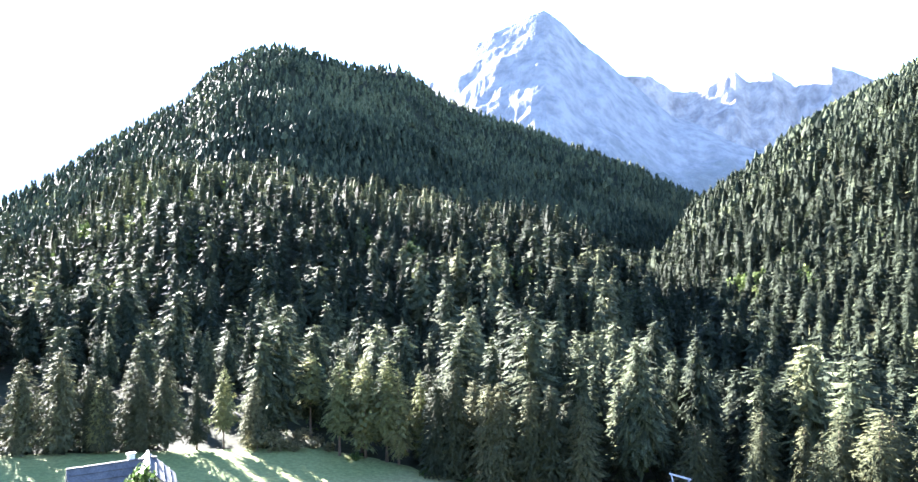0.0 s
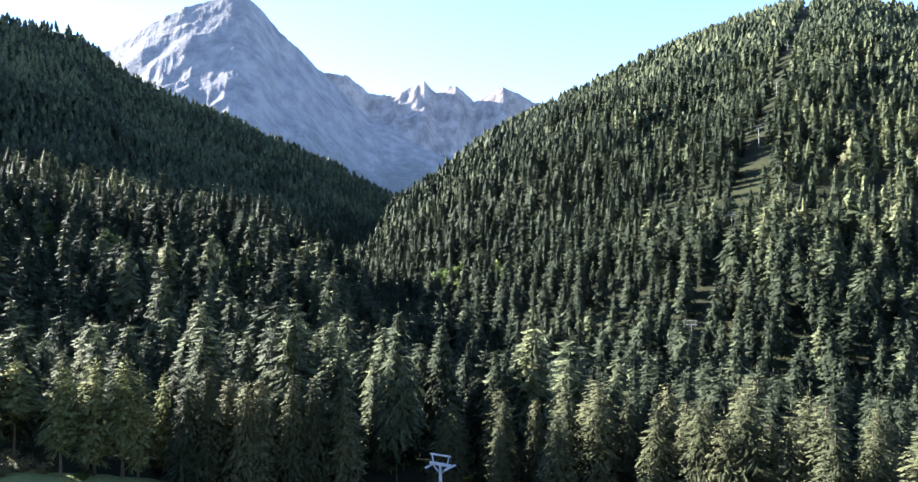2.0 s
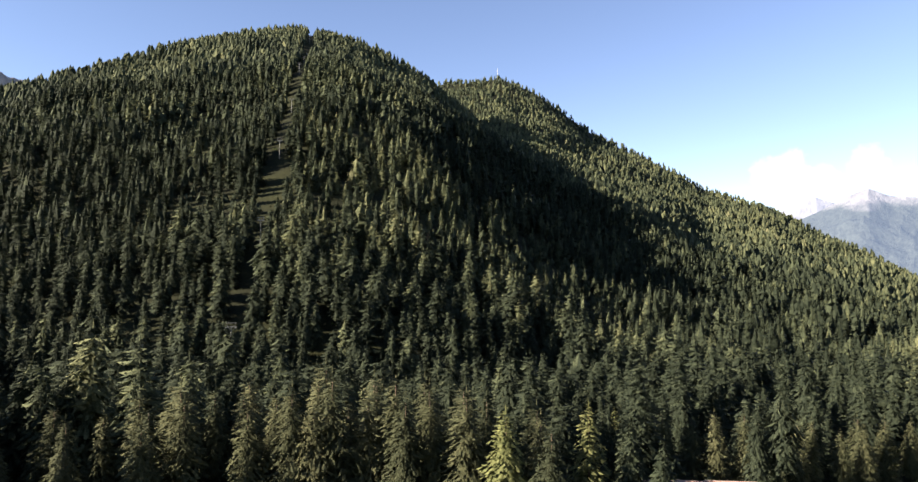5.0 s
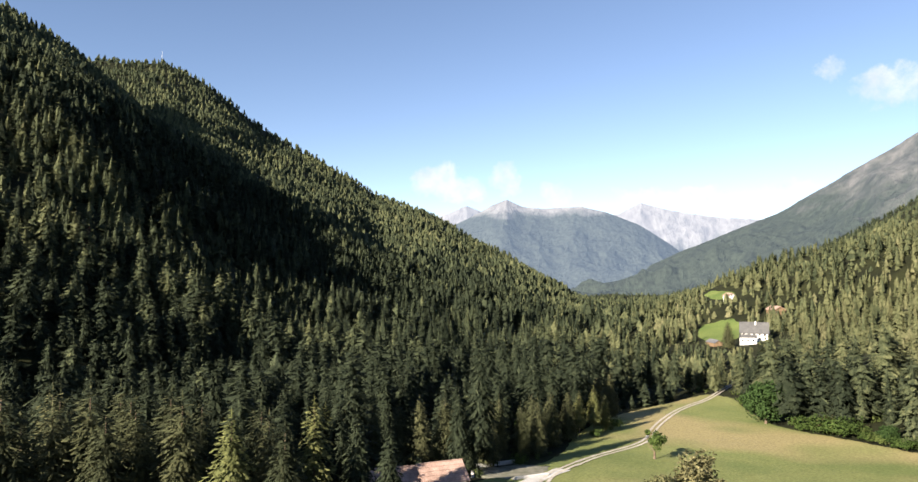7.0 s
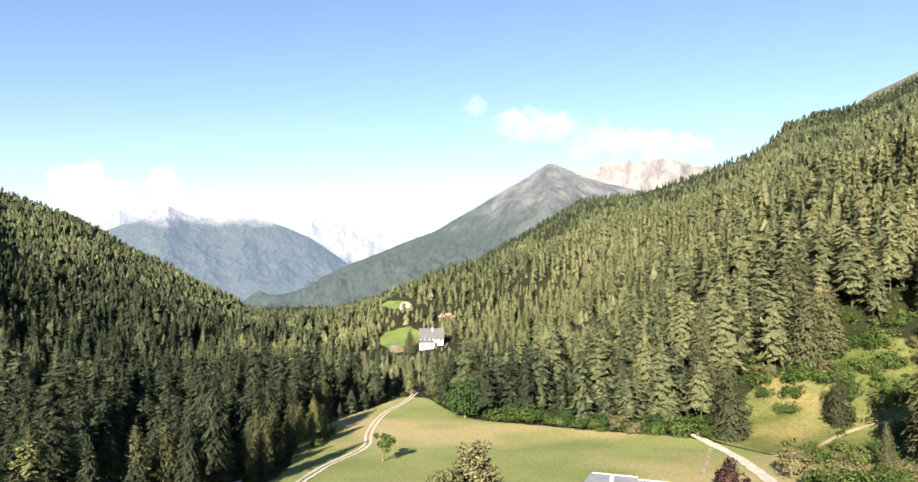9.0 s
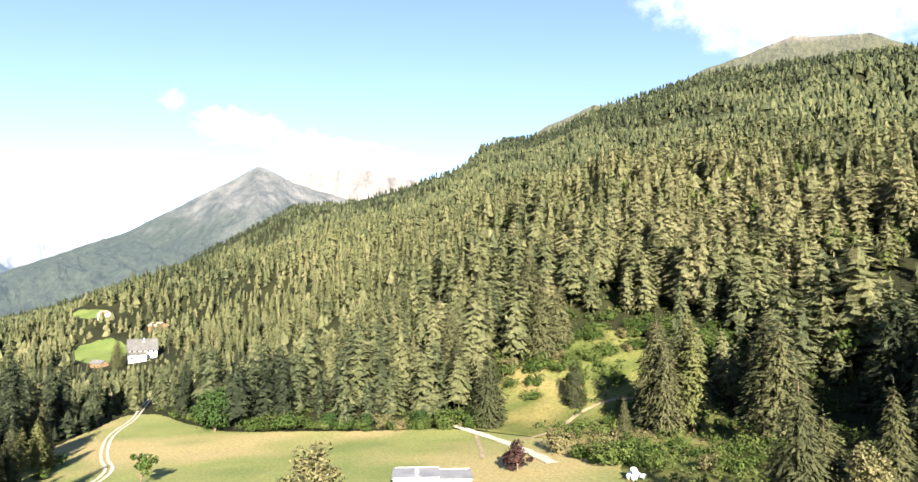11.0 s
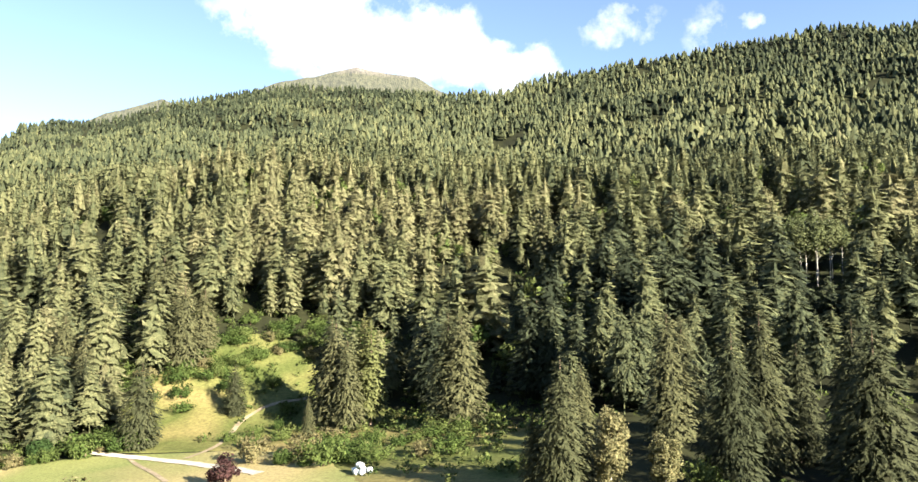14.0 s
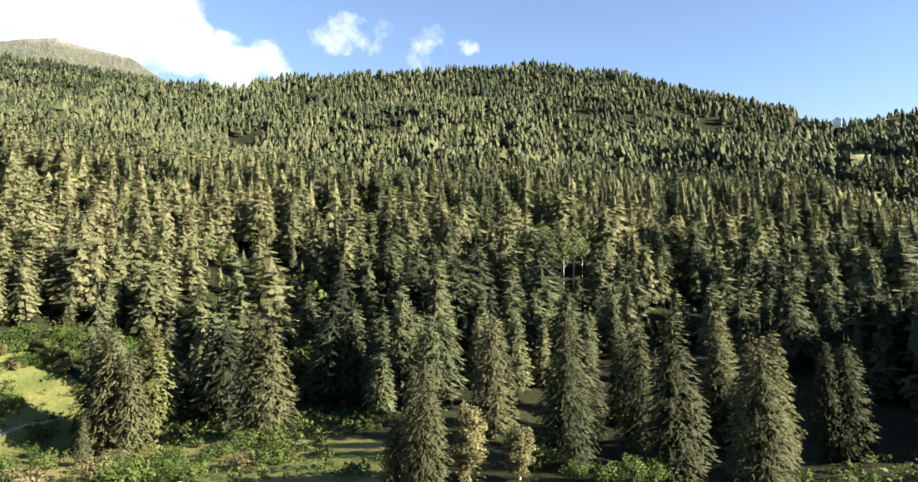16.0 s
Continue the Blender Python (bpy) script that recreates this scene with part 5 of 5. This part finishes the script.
ribbon("path", [(130, -103), (128, -115), (131, -130), (134, -142), (130, -156), (118, -162)], 1.6, 0.36, "earth", "worn earth path up the glade")
sheet("farmyard", [(161, 39), (169, 28), (166, 17), (152, 20), (147, 28), (149, 37)], 1.2, 0.3, "yard", "worn grey-green farmyard with gravel and grass", "yard")
ribbon("farm_road", [(96, 36), (120, 32), (140, 27), (160, 15)], 4.5, 0.33, "concrete", "grey concrete farmyard beside the meadow", category="road")


# ---- small building kit ----
def box(bm, x0, y0, z0, x1, y1, z1):
    vs = [bm.verts.new((x, y, z)) for z in (z0, z1) for x, y in ((x0, y0), (x1, y0), (x1, y1), (x0, y1))]
    for q in ((3, 2, 1, 0), (4, 5, 6, 7), (0, 1, 5, 4), (1, 2, 6, 5), (2, 3, 7, 6), (3, 0, 4, 7)):
        bm.faces.new([vs[i] for i in q])


def solid(bm, outline, depth):
    """A flat outline in space, thickened by depth (a vector)."""
    a = [bm.verts.new(p) for p in outline]
    b = [bm.verts.new(Vector(p) + Vector(depth)) for p in outline]
    n = len(a)
    bm.faces.new(a)
    bm.faces.new(b[::-1])
    for i in range(n):
        bm.faces.new((a[i], b[i], b[(i + 1) % n], a[(i + 1) % n]))


def done(bm, name, material_name, parent, label=""):
    bmesh.ops.recalc_face_normals(bm, faces=bm.faces)
    me = bpy.data.meshes.new(name)
    bm.to_mesh(me)
    bm.free()
    me.materials.append(MAT[material_name])
    return part(name, me, parent, label)


def gable_house(name, label, x, y, z, turn, length, width, eaves, ridge, wall, roof, windows=(), overhang=0.8, chimneys=(), category="house"):
    """A house with a saddle roof; ridge along its length. windows: (side, along, sill height, wide, high), side 'n', 's', 'e', 'w'."""
    root = tagged(new(name), label, category)
    root.matrix_world = pose(x, y, z, 0, 0, turn)
    hl, hw = length / 2, width / 2
    bm = bmesh.new()
    solid(bm, [(-hl, -hw, -2.5), (-hl, hw, -2.5), (-hl, hw, eaves), (-hl, 0, ridge - 0.3), (-hl, -hw, eaves)], (length, 0, 0))
    done(bm, "wall", wall, root)
    rise = (ridge - eaves) / hw
    for s in (-1, 1):
        bm = bmesh.new()
        low = eaves - rise * overhang
        solid(bm, [(-hl - overhang, 0, ridge), (hl + overhang, 0, ridge), (hl + overhang, s * (hw + overhang), low), (-hl - overhang, s * (hw + overhang), low)], (0, 0, 0.22))
        slope = done(bm, "roof", roof, root)
        courses = max(3, int((hw + overhang) / 0.9))
        for k in range(1, courses):
            bm = bmesh.new()
            u = k / courses * (hw + overhang)
            zc = ridge - rise * u + 0.235
            box(bm, -hl - overhang, min(s * u, s * (u + 0.10)), zc, hl + overhang, max(s * u, s * (u + 0.10)), zc + 0.05)
            done(bm, "course", roof, slope)
    bm = bmesh.new()
    box(bm, -hl - overhang, -0.18, ridge + 0.16, hl + overhang, 0.18, ridge + 0.34)
    done(bm, "ridge_cap", roof, root)
    for cx, cy, top in chimneys:
        bm = bmesh.new()
        box(bm, cx - 0.45, cy - 0.35, eaves, cx + 0.45, cy + 0.35, top)
        stack = done(bm, "chimney", "plaster", root)
        bm = bmesh.new()
        box(bm, cx - 0.6, cy - 0.5, top + 0.003, cx + 0.6, cy + 0.5, top + 0.18)
        done(bm, "chimney_cap", "concrete", stack)
    for side, along, sill, wide, high in windows:
        pane, frame_bar = bmesh.new(), bmesh.new()
        w = wide / 2
        if side in "ns":
            yy = hw if side == "n" else -hw
            o = 0.04 if side == "n" else -0.04
            box(frame_bar, along - w - 0.12, min(yy, yy + o), sill - 0.12, along + w + 0.12, max(yy, yy + o), sill + high + 0.12)
            box(pane, along - w, min(yy, yy + o * 1.6), sill, along + w, max(yy, yy + o * 1.6), sill + high)
        else:
            xx = hl if side == "e" else -hl
            o = 0.04 if side == "e" else -0.04
            box(frame_bar, min(xx, xx + o), along - w - 0.12, sill - 0.12, max(xx, xx + o), along + w + 0.12, sill + high + 0.12)
            box(pane, min(xx, xx + o * 1.6), along - w, sill, max(xx, xx + o * 1.6), along + w, sill + high)
        window = done(frame_bar, "window", "timber", root)
        done(pane, "pane", "dark_glass", window)
    return root


def row_of(side, count, start, gap, sill, wide, high):
    return [(side, start + k * gap, sill, wide, high) for k in range(count)]


# dark-roofed house on the west meadow
hz = height(-64.5, 87)
gable_house("house", "meadow house with a dark grey roof, white walls and a chimney", -64.5, 87.0, hz - 0.8, 42, 9.5, 8.0, 5.6, 8.7, "plaster", "roof_grey", row_of("s", 3, -3.5, 3.4, 1, 1.1, 1.4) + row_of("w", 2, -1.8, 3.4, 1, 1.1, 1.4), 0.9, [(2.4, 0.9, 9.6)])
gable_house("annexe", "white cross wing of the meadow house with dark roof", -59.6, 87.8, hz - 1.0, 125, 9, 6.0, 6.4, 9.3, "plaster", "roof_grey", row_of("w", 2, -1.4, 2.8, 1, 1.0, 1.4) + row_of("w", 1, 0, 3, 4.2, 1.0, 1.3), 0.8)

# farm buildings with red tile roofs by the stream wood
for k, (fx, fy, turn, ln, wd, ev, rd) in enumerate([(126.0, 62.5, 100, 7, 7, 2.8, 4.8), (129.5, 54.0, 112, 9, 8, 3.0, 5.4), (132.5, 44.5, 118, 10, 9, 3.4, 6.4)]):
    gable_house("farm_shed", "low farm building with faded red tile roof", fx, fy, height(fx, fy) + 0.3, turn, ln, wd, ev, rd, "plaster", "roof_tile", row_of("s", 2, -2, 4, 1.0, 0.9, 0.9), 0.7)

# low stone walls round the farmyard
def yard_wall(x0, y0, x1, y1, high):
    """A dry stone wall of uneven blocks between two places."""
    root = tagged(new("yard_wall"), "low grey dry stone wall beside the farmyard", "wall", "farmyard walls")
    root.location = (x0, y0, height(x0, y0))
    long = math.hypot(x1 - x0, y1 - y0)
    n = int(long / 1.1)
    shared = []
    for k in range(3):
        bm = bmesh.new()
        bmesh.ops.create_cube(bm, size=1.0)
        bmesh.ops.bevel(bm, geom=list(bm.edges), offset=0.12, segments=1, affect="EDGES")
        for v in bm.verts:
            v.co *= 1 + 0.12 * noise.noise(v.co * 2 + Vector((k, 0, 0)))
        me = bpy.data.meshes.new("stone")
        bm.to_mesh(me)
        bm.free()
        me.materials.append(MAT["concrete"])
        shared.append(me)
    for i in range(n):
        for row in range(2):
            t = (i + 0.5 + 0.5 * row) / n
            px, py = x0 + (x1 - x0) * t, y0 + (y1 - y0) * t
            ob = part("stone", shared[(i + row) % 3], root)
            ob.matrix_local = Matrix.LocRotScale((px - x0, py - y0, height(px, py) - root.location.z + high * (0.25 + 0.5 * row)), Euler((0, 0, math.atan2(y1 - y0, x1 - x0) + place_dice.uniform(-0.05, 0.05))), (1.12, 0.7, high * 0.52))
    return root


for wall in ((150, 38.5, 162, 40, 1.1), (147, 28, 152.5, 19.5, 0.9), (162, 40, 170, 29, 1.1)):
    yard_wall(*wall)

# flat grey shed by the copper bush
shed = tagged(new("shed"), "long low shed with a flat grey roof", "shed")
shed.matrix_world = pose(107, -47, height(107, -47) - 1.0, 0, 0, 48)
for x0, x1, top in ((-9.0, -2.05, 4.0), (-2.0, 8.0, 4.5)):
    bm = bmesh.new()
    box(bm, x0, -4, -2, x1, 4, top)
    done(bm, "wall", "plaster", shed)
    bm = bmesh.new()
    box(bm, x0 - (0.4 if x0 < -5 else 0), -4.5, top + 0.003, x1 + (0.4 if x1 > 5 else 0), 4.5, top + 0.22)
    slab = done(bm, "roof", "roof_metal", shed)
    for s in (-1, 1):
        bm = bmesh.new()
        box(bm, x0, s * 4.35 - 0.1, top + 0.223, x1, s * 4.35 + 0.1, top + 0.36)
        done(bm, "edge_strip", "concrete", slab)
bm = bmesh.new()
box(bm, 2.6, -0.4, 4.723, 3.3, 0.4, 5.5)
done(bm, "chimney", "plaster", shed)

# white farmhouse in the east, with its wings
fh = height(560, -150)
gable_house("farmhouse", "large white farmhouse with a long grey roof among spruces", 573, -156, fh + 1.5, 73, 21, 15, 6.8, 14.5, "plaster", "roof_grey",
            row_of("n", 5, -8, 4, 4.2, 1.4, 1.4) + row_of("n", 5, -8, 4, 1.2, 1.4, 1.5) + row_of("w", 3, -4, 4, 5.0, 1.3, 1.4), 1.0, [(-1, 2.0, 15.4)])
gable_house("farmhouse_wing", "white lower wing of the farmhouse", 559, -147, fh + 0.5, 73, 13, 9, 4.5, 6.4, "plaster", "roof_grey", row_of("n", 3, -4, 4, 1.6, 1.5, 1.5), 0.4, category="house")
gable_house("barn", "barn with a brown roof behind the farmhouse", 655, -200, height(655, -200) + 1, 10, 16, 10, 5, 8, "timber", "roof_tile", row_of("w", 2, -3, 6, 2, 2, 2), 1.0, category="barn")
gable_house("hut", "small dark timber outbuilding with a grey roof", 575, -124, height(575, -124) + 0.5, 15, 14, 7, 2.6, 4.6, "timber", "roof_slate", row_of("s", 2, -2, 4, 1, 1, 1), 0.6, category="hut")
for hx, hy, turn, label in ((748, -182, 20, "white house by a far field"), (1000, -160, 40, "small red-roofed house in the far wood")):
    gable_house("far_house", label, hx, hy, height(hx, hy) + 0.5, turn, 10, 8, 4, 6.8, "plaster", "roof_tile", row_of("w", 3, -3.5, 3.5, 4, 1.3, 1.4), 0.8)
gable_house("hillside_hut", "brown timber hut at a clearing on the slope", 24, -450, height(24, -450) + 1.0, 30, 9, 6, 3, 5.5, "timber", "roof_tile", row_of("n", 3, -3, 3, 1.2, 1.2, 1.2), 0.8, category="hut")
gable_house("lift_station", "white building of the lift on the hillside", -925, -962, height(-925, -962) + 5, 45, 24, 14, 12, 17, "plaster", "roof_metal", row_of("n", 4, -8, 5, 4, 2, 2), 0.6, category="building")

# white silage bales in the glade
for bx, by, bz in ((70.9, -72.5, 0.6), (72.4, -73.2, 0.6), (69.6, -74, 0.6), (71.3, -74.8, 0.6), (73.3, -75.1, 0.6), (71.2, -73.4, 1.75), (72.2, -74.5, 1.75)):
    bm = bmesh.new()
    bmesh.ops.create_cone(bm, cap_ends=True, segments=20, radius1=0.62, radius2=0.62, depth=1.2, matrix=pose(0, 0, 0, 90, 0, place_dice.uniform(0, 180)))
    bmesh.ops.bevel(bm, geom=[e for e in bm.edges if len(e.link_faces) == 2 and e.calc_face_angle(0) > 1.0], offset=0.14, segments=3, affect="EDGES")
    me = bpy.data.meshes.new("silage_bale")
    bm.to_mesh(me)
    bm.free()
    me.materials.append(MAT["bale_film"])
    me.polygons.foreach_set("use_smooth", np.full(len(me.polygons), True))
    bale = tagged(new("silage_bale", me), "white film-wrapped silage bale stacked on the grass", "bale", "silage bales")
    bale.location = (bx, by, height(bx, by) + bz + 0.25)


# chairlift pylons up the cut
def pylon(x, y, tall, label, metal="steel"):
    root = tagged(new("lift_pylon"), label, "pylon", "chairlift pylons")
    root.matrix_world = pose(x, y, height(x, y) - 0.3, 0, 0, -45) @ Matrix.Diagonal((0.7, 0.7, 1, 1))
    bm = bmesh.new()
    bmesh.ops.create_cone(bm, cap_ends=True, segments=14, radius1=0.55, radius2=0.36, depth=tall, matrix=pose(0, 0, tall / 2))
    done(bm, "mast", metal, root)
    bm = bmesh.new()
    box(bm, -3.1, -0.25, tall + 0.003, 3.1, 0.25, tall + 0.45)
    arm = done(bm, "crossarm", metal, root)
    for s in (-1, 1):
        bm = bmesh.new()
        box(bm, s * 2.7 - 0.18, -2.6, tall - 0.25, s * 2.7 + 0.18, 2.6, tall - 0.002)
        done(bm, "sheave_beam", metal, arm)
        for k in range(6):
            bm = bmesh.new()
            bmesh.ops.create_cone(bm, cap_ends=True, segments=12, radius1=0.26, radius2=0.26, depth=0.16, matrix=pose(s * 2.7, -2.2 + 0.88 * k, tall - 0.55, 0, 90, 0))
            done(bm, "sheave", "dark_glass", arm)
        bm = bmesh.new()
        solid(bm, [(s * 0.3, -0.12, tall - 1.4), (s * 2.4, -0.12, tall), (s * 2.1, -0.12, tall), (s * 0.3, -0.12, tall - 1.1)], (0, 0.24, 0))
        done(bm, "brace", metal, root)
        bm = bmesh.new()
        solid(bm, [(s * 1.9, -0.1, tall + 0.453), (s * 2.15, -0.1, tall + 0.453), (s * 2.6, -0.1, tall + 1.7), (s * 2.35, -0.1, tall + 1.7)], (0, 0.2, 0))
        done(bm, "frame_leg", metal, root)
    bm = bmesh.new()
    box(bm, -3.0, -0.14, tall + 1.703, 3.0, 0.14, tall + 1.95)
    done(bm, "frame_beam", metal, root)
    return root


pylon(16, 118, 7.8, "grey steel chairlift pylon with crossarm above the spruces")
for lx, tall in ((152, 16), (237, 15), (345, 15), (470, 14), (600, 14), (720, 13), (840, 12), (940, 12)):
    pylon(lx, lx + 90, tall, "grey steel chairlift pylon standing in the forest cut", "weathered_steel")
for lx, ly in ((-640, -612), (-648, -580), (-735, -762)):
    pylon(lx, ly, 15, "pale lift pylon at the edge of a pasture")
bm = bmesh.new()
mast = tagged(new("antenna"), "thin transmitter mast on the wooded hilltop", "antenna")
mx, my = HUB[0] + 2690 * math.sin(radians(59.4)), HUB[1] + 2690 * math.cos(radians(59.4))
mast.location = (mx, my, height(mx, my))
bmesh.ops.create_cone(bm, cap_ends=True, segments=8, radius1=1.2, radius2=0.5, depth=46, matrix=pose(0, 0, 23))
done(bm, "mast", "steel", mast)
